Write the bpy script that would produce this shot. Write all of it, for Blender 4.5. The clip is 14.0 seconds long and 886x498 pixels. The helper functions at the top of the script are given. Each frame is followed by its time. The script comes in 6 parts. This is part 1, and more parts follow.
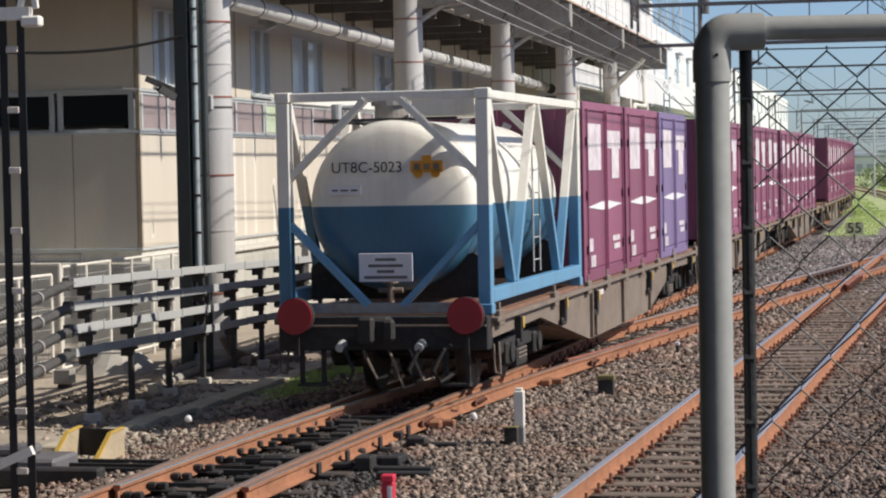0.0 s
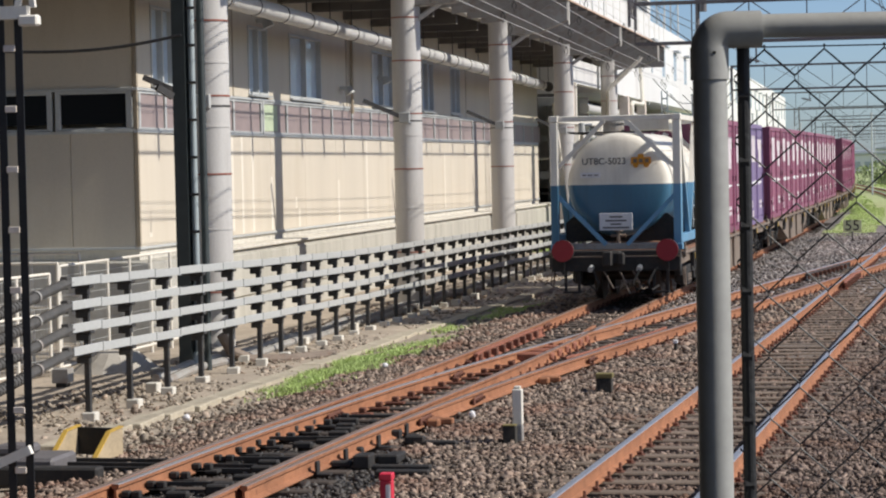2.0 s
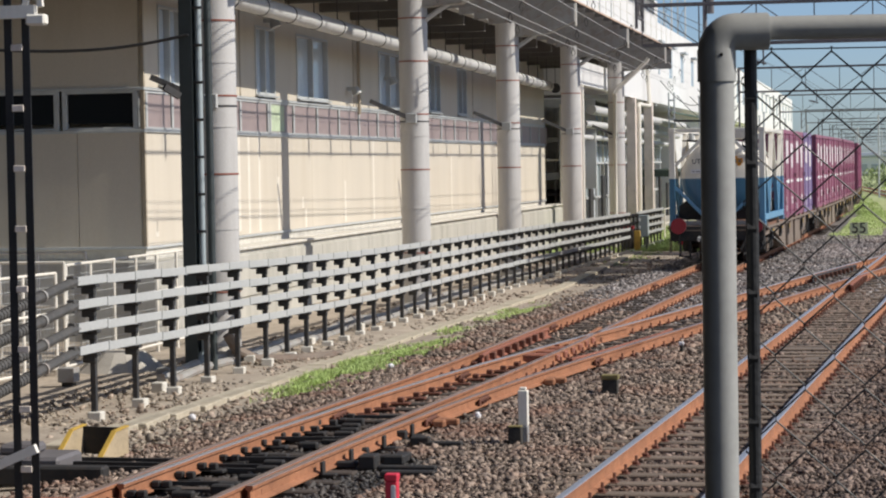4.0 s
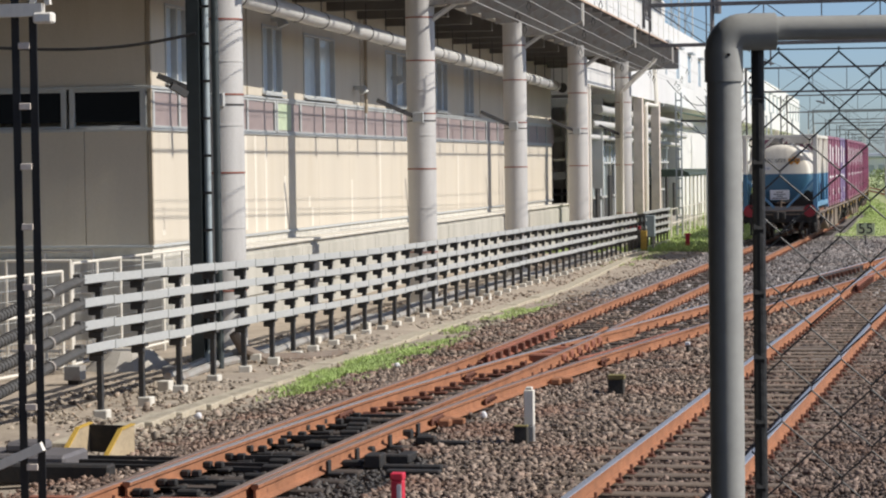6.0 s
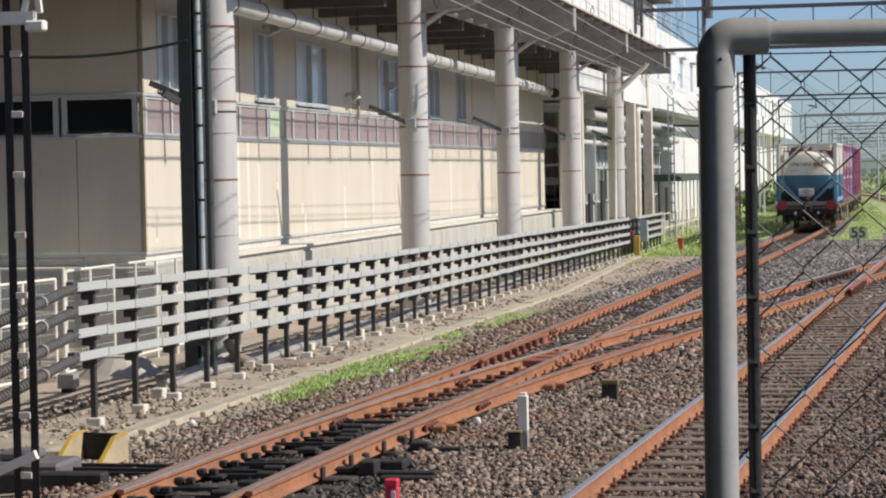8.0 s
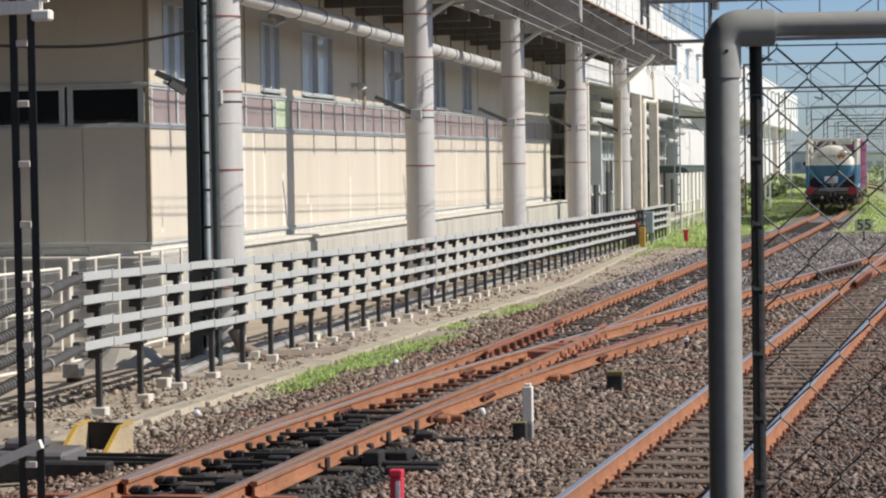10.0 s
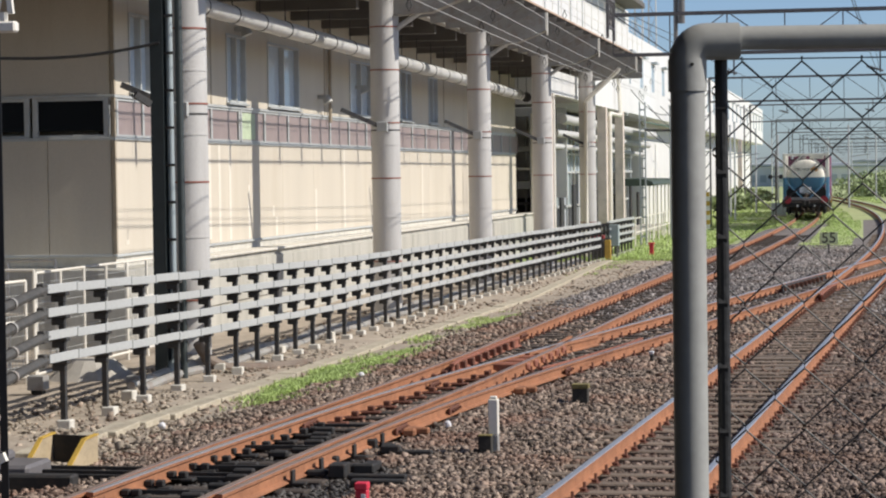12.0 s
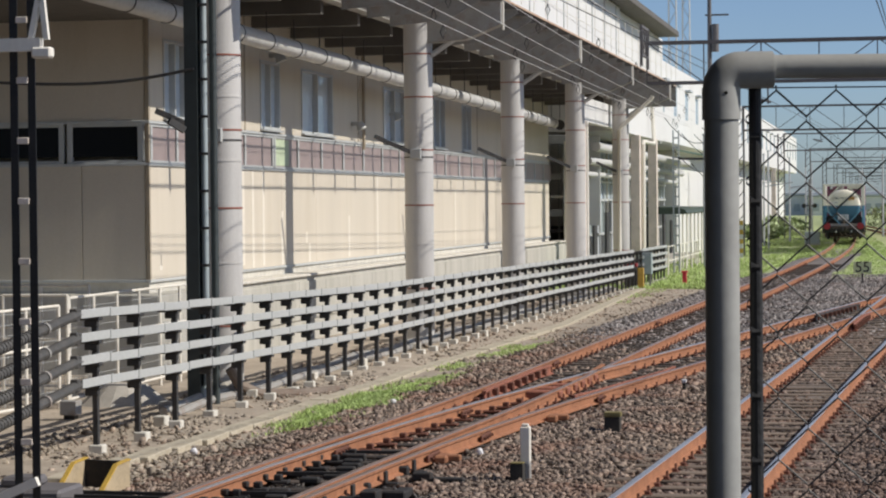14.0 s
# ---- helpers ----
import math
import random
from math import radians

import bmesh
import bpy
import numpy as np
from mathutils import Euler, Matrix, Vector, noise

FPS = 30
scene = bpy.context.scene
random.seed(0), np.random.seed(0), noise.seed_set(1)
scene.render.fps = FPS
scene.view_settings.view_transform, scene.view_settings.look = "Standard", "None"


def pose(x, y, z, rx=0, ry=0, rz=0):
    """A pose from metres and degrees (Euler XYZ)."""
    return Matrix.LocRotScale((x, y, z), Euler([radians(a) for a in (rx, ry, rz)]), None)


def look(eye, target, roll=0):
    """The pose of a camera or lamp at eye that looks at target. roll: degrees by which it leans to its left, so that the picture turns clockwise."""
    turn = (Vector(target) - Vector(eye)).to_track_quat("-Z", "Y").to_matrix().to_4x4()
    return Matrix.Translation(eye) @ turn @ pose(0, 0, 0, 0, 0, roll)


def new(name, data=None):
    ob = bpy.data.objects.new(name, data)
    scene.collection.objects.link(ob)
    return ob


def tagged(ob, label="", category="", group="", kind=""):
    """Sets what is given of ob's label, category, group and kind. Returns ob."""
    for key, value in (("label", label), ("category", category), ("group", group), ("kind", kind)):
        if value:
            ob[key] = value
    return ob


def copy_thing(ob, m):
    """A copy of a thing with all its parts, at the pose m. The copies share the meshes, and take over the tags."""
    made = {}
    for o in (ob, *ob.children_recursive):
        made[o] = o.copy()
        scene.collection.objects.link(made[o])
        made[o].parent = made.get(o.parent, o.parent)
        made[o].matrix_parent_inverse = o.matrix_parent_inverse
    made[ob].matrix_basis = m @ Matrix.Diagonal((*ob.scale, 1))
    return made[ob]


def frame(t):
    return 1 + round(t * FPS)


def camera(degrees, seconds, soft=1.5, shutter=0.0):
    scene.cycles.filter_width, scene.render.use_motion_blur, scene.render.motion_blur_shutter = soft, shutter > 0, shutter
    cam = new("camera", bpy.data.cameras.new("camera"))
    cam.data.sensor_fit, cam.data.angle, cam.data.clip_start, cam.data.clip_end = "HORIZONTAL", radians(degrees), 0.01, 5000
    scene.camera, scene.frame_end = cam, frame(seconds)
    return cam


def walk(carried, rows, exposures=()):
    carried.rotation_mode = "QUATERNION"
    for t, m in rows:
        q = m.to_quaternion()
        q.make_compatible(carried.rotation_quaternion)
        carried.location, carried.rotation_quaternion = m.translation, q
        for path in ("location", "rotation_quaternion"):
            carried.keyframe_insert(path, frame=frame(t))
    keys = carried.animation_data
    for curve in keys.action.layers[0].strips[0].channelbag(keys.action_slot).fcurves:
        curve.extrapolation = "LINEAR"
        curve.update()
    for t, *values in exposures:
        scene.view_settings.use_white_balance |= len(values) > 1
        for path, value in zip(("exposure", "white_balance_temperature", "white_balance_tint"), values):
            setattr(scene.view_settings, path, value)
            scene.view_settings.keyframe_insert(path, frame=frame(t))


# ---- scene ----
cam = camera(21.65, 14.0, soft=2.1)
EYE = (0.0, 0.0, 2.62)
# seconds, yaw, pitch, roll of a camera held in the hand
PATH = [
    (0.0, 10.872, -2.024, 1.107), (0.5, 10.792, -1.99, 1.115), (1.0, 10.754, -2.006, 1.116),
    (1.5, 10.783, -2.048, 1.214), (2.0, 10.818, -2.066, 1.219), (2.5, 10.87, -2.038, 1.0),
    (3.0, 10.938, -2.029, 0.969), (5.5, 11.064, -2.076, 0.927), (6.0, 11.148, -2.056, 0.812),
    (6.5, 11.12, -2.03, 0.9), (7.0, 11.093, -2.006, 0.991), (7.5, 10.98, -1.969, 0.944),
    (8.0, 10.966, -1.913, 1.099), (10.5, 11.136, -2.164, 0.87), (11.0, 11.158, -2.044, 0.864),
    (11.5, 10.611, -1.875, 0.558), (12.0, 10.263, -1.838, 0.812), (12.5, 10.412, -1.643, 1.051),
    (13.0, 10.646, -1.487, 1.367), (13.5, 10.844, -1.255, 0.835), (14.0, 11.081, -1.157, 0.535)]
walk(cam, [(t, pose(*EYE, 90 + pitch, roll, yaw)) for t, yaw, pitch, roll in PATH],
     exposures=[(0.0, 0.15), (0.5, 0.3), (1.5, 0.23), (2.2, 0.09), (3.0, 0.06), (5.5, 0.1), (11.0, 0.11), (12.5, 0.08), (13.5, -0.05), (14.0, -0.08)])

# ---- light: a clear day, the sun over the tracks ----
SUN = Vector((1.0, -0.03, 0.84)).normalized()
world = bpy.data.worlds.new("world")
scene.world = world
world.use_nodes = True
wn = world.node_tree
sky = wn.nodes.new("ShaderNodeTexSky")
sky.sky_type = "NISHITA"
sky.sun_disc = False
sky.sun_elevation = math.asin(SUN.z)
sky.sun_rotation = math.atan2(SUN.x, SUN.y)
sky.air_density, sky.dust_density, sky.ozone_density = 0.65, 0.8, 2.5
sky.altitude = 200
tint = wn.nodes.new("ShaderNodeMix")
tint.data_type, tint.blend_type = "RGBA", "MULTIPLY"
tint.inputs["Factor"].default_value = 1.0
tint.inputs["B"].default_value = (0.92, 0.97, 1.04, 1)
wn.links.new(sky.outputs[0], tint.inputs["A"])
wn.links.new(tint.outputs["Result"], wn.nodes["Background"].inputs[0])
wn.nodes["Background"].inputs[1].default_value = 0.106
sun = new("sun", bpy.data.lights.new("sun", "SUN"))
sun.data.energy, sun.data.angle, sun.data.color = 4.65, radians(0.53), (1.0, 0.945, 0.865)
sun.matrix_world = look(SUN * 80, (0, 0, 0))


# ---- materials ----
def material(name, colour, rough=0.6, metal=0.0, vary=0.18, scale=6.0, grain=60.0, bump=0.15, dirt=None, dirt_amount=0.45,
             streak=False, by_object=0.0, spec=0.5, by_island=0.0):
    """A painted or raw surface: a base colour that varies at two scales, dirt in patches or streaks, and fine relief."""
    m = bpy.data.materials.new(name)
    m.use_nodes = True
    nt = m.node_tree
    n, l = nt.nodes, nt.links
    b = n["Principled BSDF"]
    b.inputs["Roughness"].default_value = rough
    b.inputs["Metallic"].default_value = metal
    b.inputs["Specular IOR Level"].default_value = spec
    tc = n.new("ShaderNodeTexCoord")
    big = n.new("ShaderNodeTexNoise")
    big.inputs["Scale"].default_value = scale
    big.inputs["Detail"].default_value = 6
    fine = n.new("ShaderNodeTexNoise")
    fine.inputs["Scale"].default_value = grain
    fine.inputs["Detail"].default_value = 4
    src = tc.outputs["Object"]
    if streak:
        mp = n.new("ShaderNodeMapping")
        mp.inputs["Scale"].default_value = (1, 1, 0.12)
        l.new(src, mp.inputs[0])
        src = mp.outputs[0]
    l.new(src, big.inputs["Vector"])
    l.new(tc.outputs["Object"], fine.inputs["Vector"])
    ramp = n.new("ShaderNodeMapRange")
    ramp.inputs[1].default_value, ramp.inputs[2].default_value = 0.3, 0.7
    ramp.inputs[3].default_value, ramp.inputs[4].default_value = 1 - vary, 1 + vary
    mixn = n.new("ShaderNodeMath")
    mixn.operation = "MULTIPLY_ADD"
    mixn.inputs[1].default_value, mixn.inputs[2].default_value = 0.45, 0.0
    l.new(fine.outputs[0], mixn.inputs[0])
    add = n.new("ShaderNodeMath")
    add.operation = "MULTIPLY_ADD"
    add.inputs[1].default_value = 0.6
    l.new(big.outputs[0], add.inputs[0])
    l.new(mixn.outputs[0], add.inputs[2])
    l.new(add.outputs[0], ramp.inputs[0])
    value = ramp.outputs[0]
    if by_object or by_island:
        if by_island:
            info = n.new("ShaderNodeNewGeometry")
            rnd = info.outputs["Random Per Island"]
        else:
            info = n.new("ShaderNodeObjectInfo")
            rnd = info.outputs["Random"]
        k = by_object or by_island
        rr = n.new("ShaderNodeMapRange")
        rr.inputs[3].default_value, rr.inputs[4].default_value = 1 - k, 1 + k
        l.new(rnd, rr.inputs[0])
        mm = n.new("ShaderNodeMath")
        mm.operation = "MULTIPLY"
        l.new(value, mm.inputs[0])
        l.new(rr.outputs[0], mm.inputs[1])
        value = mm.outputs[0]
    col = n.new("ShaderNodeVectorMath")
    col.operation = "SCALE"
    col.inputs[0].default_value = colour
    l.new(value, col.inputs["Scale"])
    out = col.outputs[0]
    if dirt:
        dn = n.new("ShaderNodeTexNoise")
        dn.inputs["Scale"].default_value = scale * 2.3
        dn.inputs["Detail"].default_value = 8
        dn.inputs["Roughness"].default_value = 0.65
        l.new(src, dn.inputs["Vector"])
        dr = n.new("ShaderNodeMapRange")
        dr.inputs[1].default_value, dr.inputs[2].default_value = 0.48, 0.72
        dr.inputs[4].default_value = dirt_amount
        l.new(dn.outputs[0], dr.inputs[0])
        mx = n.new("ShaderNodeMix")
        mx.data_type = "RGBA"
        l.new(dr.outputs[0], mx.inputs["Factor"])
        l.new(out, mx.inputs["A"])
        mx.inputs["B"].default_value = (*dirt, 1)
        out = mx.outputs["Result"]
    l.new(out, b.inputs["Base Color"])
    if bump:
        bp = n.new("ShaderNodeBump")
        bp.inputs["Strength"].default_value = bump
        bp.inputs["Distance"].default_value = 0.02
        l.new(fine.outputs[0], bp.inputs["Height"])
        l.new(bp.outputs[0], b.inputs["Normal"])
    return m


M = dict(
    cream=material("cream_panel", (0.615, 0.55, 0.45), 0.55, vary=0.07, scale=0.8, grain=30, bump=0.05, dirt=(0.5, 0.42, 0.3), dirt_amount=0.3, streak=True),
    cream_dark=material("cream_panel_edge", (0.36, 0.3, 0.22), 0.6, vary=0.1),
    column=material("wrapped_column", (0.51, 0.492, 0.468), 0.5, vary=0.1, scale=1.2, grain=40, bump=0.06, dirt=(0.3, 0.27, 0.24), dirt_amount=0.4, streak=True),
    red_band=material("rusty_band", (0.26, 0.09, 0.06), 0.7),
    concrete=material("concrete", (0.42, 0.39, 0.34), 0.85, vary=0.18, scale=1.5, grain=40, bump=0.3, dirt=(0.2, 0.18, 0.15)),
    concrete_pale=material("pale_concrete", (0.6, 0.57, 0.5), 0.8, vary=0.12, scale=2, grain=40, bump=0.2, dirt=(0.35, 0.31, 0.25)),
    galvanised=material("galvanised_trough", (0.44, 0.445, 0.43), 0.5, metal=0.0, vary=0.1, scale=2, grain=30, bump=0.08, dirt=(0.33, 0.33, 0.32), dirt_amount=0.4),
    dark_steel=material("dark_steel", (0.035, 0.035, 0.035), 0.6, vary=0.3, dirt=(0.09, 0.06, 0.04)),
    black=material("black_undergear", (0.02, 0.019, 0.018), 0.75, vary=0.4, dirt=(0.07, 0.045, 0.03)),
    cable=material("black_cable", (0.03, 0.03, 0.032), 0.5, vary=0.2),
    rust=material("rusty_rail_side", (0.31, 0.135, 0.066), 0.85, vary=0.3, scale=3, grain=50, bump=0.25, dirt=(0.16, 0.06, 0.03), dirt_amount=0.5),
    rust_dark=material("dark_rust", (0.13, 0.05, 0.03), 0.85, vary=0.3, scale=8, grain=60, bump=0.3),
    rail_top=material("worn_rail_top", (0.42, 0.3, 0.24), 0.35, metal=0.6, vary=0.2, scale=1.0, bump=0.03),
    rail_shiny=material("polished_rail_top", (0.6, 0.58, 0.56), 0.38, metal=0.75, vary=0.08, scale=1.0, bump=0.02),
    sleeper=material("dark_wooden_sleeper", (0.055, 0.042, 0.033), 0.9, vary=0.35, scale=3, grain=40, bump=0.4, by_object=0.3),
    sleeper_pale=material("weathered_sleeper", (0.165, 0.125, 0.093), 0.9, vary=0.3, scale=3, grain=40, bump=0.4, by_object=0.25),
    ballast=material("ballast_bed", (0.135, 0.112, 0.092), 0.95, vary=0.45, scale=1.3, grain=14, bump=0.8, dirt=(0.2, 0.1, 0.06), dirt_amount=0.35),
    stone=material("ballast_stone", (0.21, 0.16, 0.125), 0.9, vary=0.3, scale=0.3, grain=30, bump=0.3, by_island=0.75, dirt=(0.23, 0.11, 0.07), dirt_amount=0.85),
    purple=material("purple_paint", (0.24, 0.07, 0.125), 0.42, vary=0.14, scale=1.5, grain=30, bump=0.04, dirt=(0.13, 0.045, 0.05), dirt_amount=0.4, streak=True, by_object=0.18),
    lilac=material("faded_blue_paint", (0.2, 0.14, 0.27), 0.45, vary=0.14, scale=1.5, bump=0.04, dirt=(0.15, 0.1, 0.16), streak=True),
    white_paint=material("white_paint", (0.77, 0.725, 0.635), 0.4, vary=0.07, scale=2, grain=30, bump=0.03, dirt=(0.45, 0.4, 0.33), dirt_amount=0.35, streak=True),
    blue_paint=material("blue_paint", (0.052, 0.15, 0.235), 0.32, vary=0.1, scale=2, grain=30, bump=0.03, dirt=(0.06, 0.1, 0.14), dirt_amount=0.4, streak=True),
    light_blue=material("pale_and_sunlit_blue_paint", (0.13, 0.3, 0.46), 0.4, vary=0.1, scale=2, bump=0.03, dirt=(0.15, 0.2, 0.25), streak=True),
    wagon=material("wagon_grey_brown", (0.19, 0.15, 0.117), 0.75, vary=0.25, scale=2, bump=0.2, dirt=(0.14, 0.07, 0.04), dirt_amount=0.6),
    red=material("red_disc", (0.29, 0.018, 0.028), 0.4, vary=0.06, bump=0.02),
    tan_worn=material("worn_tan_paint", (0.42, 0.33, 0.21), 0.8, vary=0.2, dirt=(0.25, 0.2, 0.13), dirt_amount=0.5),
    reflected=material("pale_reflection_streak", (0.74, 0.68, 0.58), 0.6, vary=0.08, bump=0.03),
    worn_mark=material("worn_white_marking", (0.62, 0.56, 0.57), 0.55, vary=0.25, scale=2.5, bump=0.0, dirt=(0.33, 0.2, 0.24), dirt_amount=0.7),
    orange=material("orange_mark", (0.7, 0.3, 0.02), 0.5, vary=0.06, bump=0.02),
    yellow=material("yellow_paint", (0.55, 0.35, 0.06), 0.7, vary=0.2, dirt=(0.25, 0.17, 0.07), dirt_amount=0.5),
    lettering=material("black_lettering", (0.012, 0.012, 0.012), 0.7, bump=0.0),
    white_mark=material("white_marking", (0.72, 0.7, 0.7), 0.5, vary=0.1, bump=0.0),
    glass=material("window_glass", (0.6, 0.7, 0.8), 0.08, vary=0.1, bump=0.0, spec=0.9),
    blind=material("mauve_spandrel", (0.32, 0.25, 0.24), 0.4, vary=0.1, bump=0.02),
    black_glass=material("black_glass", (0.006, 0.006, 0.007), 0.3, vary=0.1, bump=0.0, spec=0.15),
    frame=material("aluminium_frame", (0.5, 0.51, 0.5), 0.4, vary=0.08, bump=0.03),
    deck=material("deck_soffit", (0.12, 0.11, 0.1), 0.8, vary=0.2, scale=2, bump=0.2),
    deck_steel=material("grey_steelwork", (0.3, 0.29, 0.27), 0.6, vary=0.2, scale=2, bump=0.1, dirt=(0.2, 0.1, 0.05), dirt_amount=0.5),
    white_wall=material("white_wall", (0.7, 0.69, 0.67), 0.6, vary=0.05, scale=0.6, bump=0.05, dirt=(0.55, 0.53, 0.5), dirt_amount=0.25, streak=True),
    pipe=material("pale_insulated_pipe", (0.55, 0.54, 0.52), 0.5, vary=0.1, bump=0.08, dirt=(0.3, 0.28, 0.26)),
    post_green=material("dark_painted_post", (0.035, 0.045, 0.045), 0.6, vary=0.2),
    fence_pipe=material("grey_painted_pipe", (0.34, 0.34, 0.325), 0.4, vary=0.1, scale=12, bump=0.03, spec=0.3),
    fence_dark=material("dark_fence_frame", (0.012, 0.012, 0.013), 0.6, vary=0.2),
    wire=material("dark_chain_link_wire", (0.015, 0.015, 0.016), 0.55, vary=0.2, bump=0.0),
    soil=material("dry_soil", (0.37, 0.31, 0.24), 0.95, vary=0.25, scale=1.0, grain=18, bump=0.5, dirt=(0.2, 0.16, 0.12), dirt_amount=0.5),
    grass=material("grass_blades", (0.37, 0.48, 0.15), 0.6, vary=0.25, scale=0.5, bump=0.0, by_island=0.35),
    leaf=material("leaf", (0.3, 0.36, 0.18), 0.6, vary=0.3, scale=0.5, bump=0.0, by_island=0.35),
    dark_block=material("dark_stone_block", (0.04, 0.036, 0.03), 0.9, vary=0.3, grain=40, bump=0.4),
    moss=material("mossy_yellow", (0.19, 0.155, 0.06), 0.9, vary=0.3, bump=0.3),
    red_bright=material("red_paint", (0.6, 0.03, 0.06), 0.5, vary=0.1),
    sign=material("weathered_sign", (0.74, 0.78, 0.42), 0.6, vary=0.1),
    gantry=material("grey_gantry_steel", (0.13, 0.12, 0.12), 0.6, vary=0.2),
)


# ---- mesh helpers ----
def bx(bm, x0, x1, y0, y1, z0, z1, bevel=0.0):
    """A box between two corners, with an optional bevel on its edges."""
    r = bmesh.ops.create_cube(bm, size=1.0)
    vs = r["verts"]
    for v in vs:
        v.co = Vector((x0 + (v.co.x + 0.5) * (x1 - x0), y0 + (v.co.y + 0.5) * (y1 - y0), z0 + (v.co.z + 0.5) * (z1 - z0)))
    if bevel:
        es = list({e for v in vs for e in v.link_edges})
        bmesh.ops.bevel(bm, geom=es, offset=bevel, segments=1, affect="EDGES", profile=0.5)
    return bm


def rod(bm, a, b, r, seg=12, r2=None, caps=True):
    """A round bar from a to b."""
    a, b = Vector(a), Vector(b)
    d = b - a
    m = Matrix.Translation((a + b) / 2) @ d.to_track_quat("Z", "Y").to_matrix().to_4x4()
    bmesh.ops.create_cone(bm, cap_ends=caps, segments=seg, radius1=r, radius2=r if r2 is None else r2, depth=d.length, matrix=m)
    return bm


def bar(bm, a, b, w, h, up=(0, 0, 1)):
    """A square bar from a to b, w wide and h deep."""
    a, b = Vector(a), Vector(b)
    d = (b - a).normalized()
    s = d.cross(Vector(up))
    if s.length < 1e-4:
        s = d.cross(Vector((0, 1, 0)))
    s.normalize()
    u = s.cross(d)
    v = [bm.verts.new(p + s * (i * w / 2) + u * (j * h / 2)) for p in (a, b) for i, j in ((-1, -1), (1, -1), (1, 1), (-1, 1))]
    for q in ((0, 1, 2, 3), (7, 6, 5, 4), (0, 4, 5, 1), (1, 5, 6, 2), (2, 6, 7, 3), (3, 7, 4, 0)):
        bm.faces.new([v[i] for i in q])
    return bm


def tube(bm, pts, r, seg=8):
    """A round tube along a chain of points."""
    pts = [Vector(p) for p in pts]
    rings = []
    for i, p in enumerate(pts):
        d = (pts[min(i + 1, len(pts) - 1)] - pts[max(i - 1, 0)]).normalized()
        s = d.cross(Vector((0, 0, 1)))
        s = s.normalized() if s.length > 1e-4 else Vector((1, 0, 0))
        u = s.cross(d)
        rings.append([bm.verts.new(p + (s * math.cos(a) + u * math.sin(a)) * r) for a in (2 * math.pi * k / seg for k in range(seg))])
    for q, w in zip(rings, rings[1:]):
        for k in range(seg):
            bm.faces.new((q[k], q[(k + 1) % seg], w[(k + 1) % seg], w[k]))
    bm.faces.new(rings[0][::-1])
    bm.faces.new(rings[-1])
    return bm


def extrude_profile(bm, profile, path):
    """Sweep a closed profile of (side, height) along a path of (x, y, z) in the ground's plane."""
    path = [Vector(p) for p in path]
    rings = []
    for i, p in enumerate(path):
        d = path[min(i + 1, len(path) - 1)] - path[max(i - 1, 0)]
        s = Vector((d.y, -d.x, 0)).normalized()
        rings.append([bm.verts.new(p + s * a + Vector((0, 0, h))) for a, h in profile])
    n = len(profile)
    for q, w in zip(rings, rings[1:]):
        for k in range(n):
            bm.faces.new((q[k], q[(k + 1) % n], w[(k + 1) % n], w[k]))
    bm.faces.new(rings[0][::-1])
    bm.faces.new(rings[-1])
    return bm


def mesh_of(name, bm, mat, smooth=False):
    bmesh.ops.recalc_face_normals(bm, faces=bm.faces)
    me = bpy.data.meshes.new(name)
    bm.to_mesh(me)
    bm.free()
    for mm in (mat if isinstance(mat, (list, tuple)) else [mat]):
        me.materials.append(mm)
    if smooth:
        me.shade_smooth()
        me.set_sharp_from_angle(angle=radians(35))
    return me


def part(name, bm, mat, parent=None, label="", at=None, smooth=False):
    """Link a bmesh as one mesh object under its thing."""
    ob = new(name, mesh_of(name, bm, mat, smooth))
    if parent is not None:
        ob.parent = parent
    if at is not None:
        ob.matrix_basis = at
    if label:
        tagged(ob, label)
    return ob


def again(name, me, parent, at):
    """One more object on a mesh that is there already."""
    ob = new(name, me)
    ob.parent = parent
    ob.matrix_basis = at
    return ob


def thing(name, label, category, group="", kind="", at=None):
    ob = tagged(new(name), label, category, group, kind)
    if at is not None:
        ob.matrix_basis = at
    return ob


def B():
    return bmesh.new()


def words(name, text, size, mat, parent, at, label=""):
    """Flat lettering, turned into a mesh."""
    cu = bpy.data.curves.new(name, "FONT")
    cu.body, cu.size, cu.align_x, cu.align_y = text, size, "CENTER", "CENTER"
    tmp = bpy.data.objects.new(name, cu)
    scene.collection.objects.link(tmp)
    me = bpy.data.meshes.new_from_object(tmp.evaluated_get(bpy.context.evaluated_depsgraph_get()))
    bpy.data.objects.remove(tmp)
    me.name = name
    me.materials.clear()
    me.materials.append(mat)
    ob = new(name, me)
    ob.parent = parent
    ob.matrix_basis = at
    if label:
        tagged(ob, label)
    return ob


# ---- plan ----
def track_base(y):
    """The goods track's long slow curve."""
    u = (np.minimum(y, 139.0) - 60.0) / 100
    past = np.maximum(y - 139.0, 0.0)
    bend = np.minimum(past, 50.0)
    return -4.407 + 3.4437 * u - 0.9249 * u ** 2 - 1.9762 * u ** 3 + 0.3685 * u ** 4 - 0.0099 * past - 0.00012 * bend * bend - 0.012 * np.maximum(past - 50.0, 0.0)


def track_x(y):
    """The middle of the goods track, which swings a little through the points."""
    return track_base(y) + 0.85 * np.interp(y, (19, 22, 25, 28, 31, 34, 38, 44, 52, 60, 70), (-0.1, -0.07, 0.03, 0.13, 0.19, 0.2, 0.15, 0.11, 0.08, 0.02, 0.0))


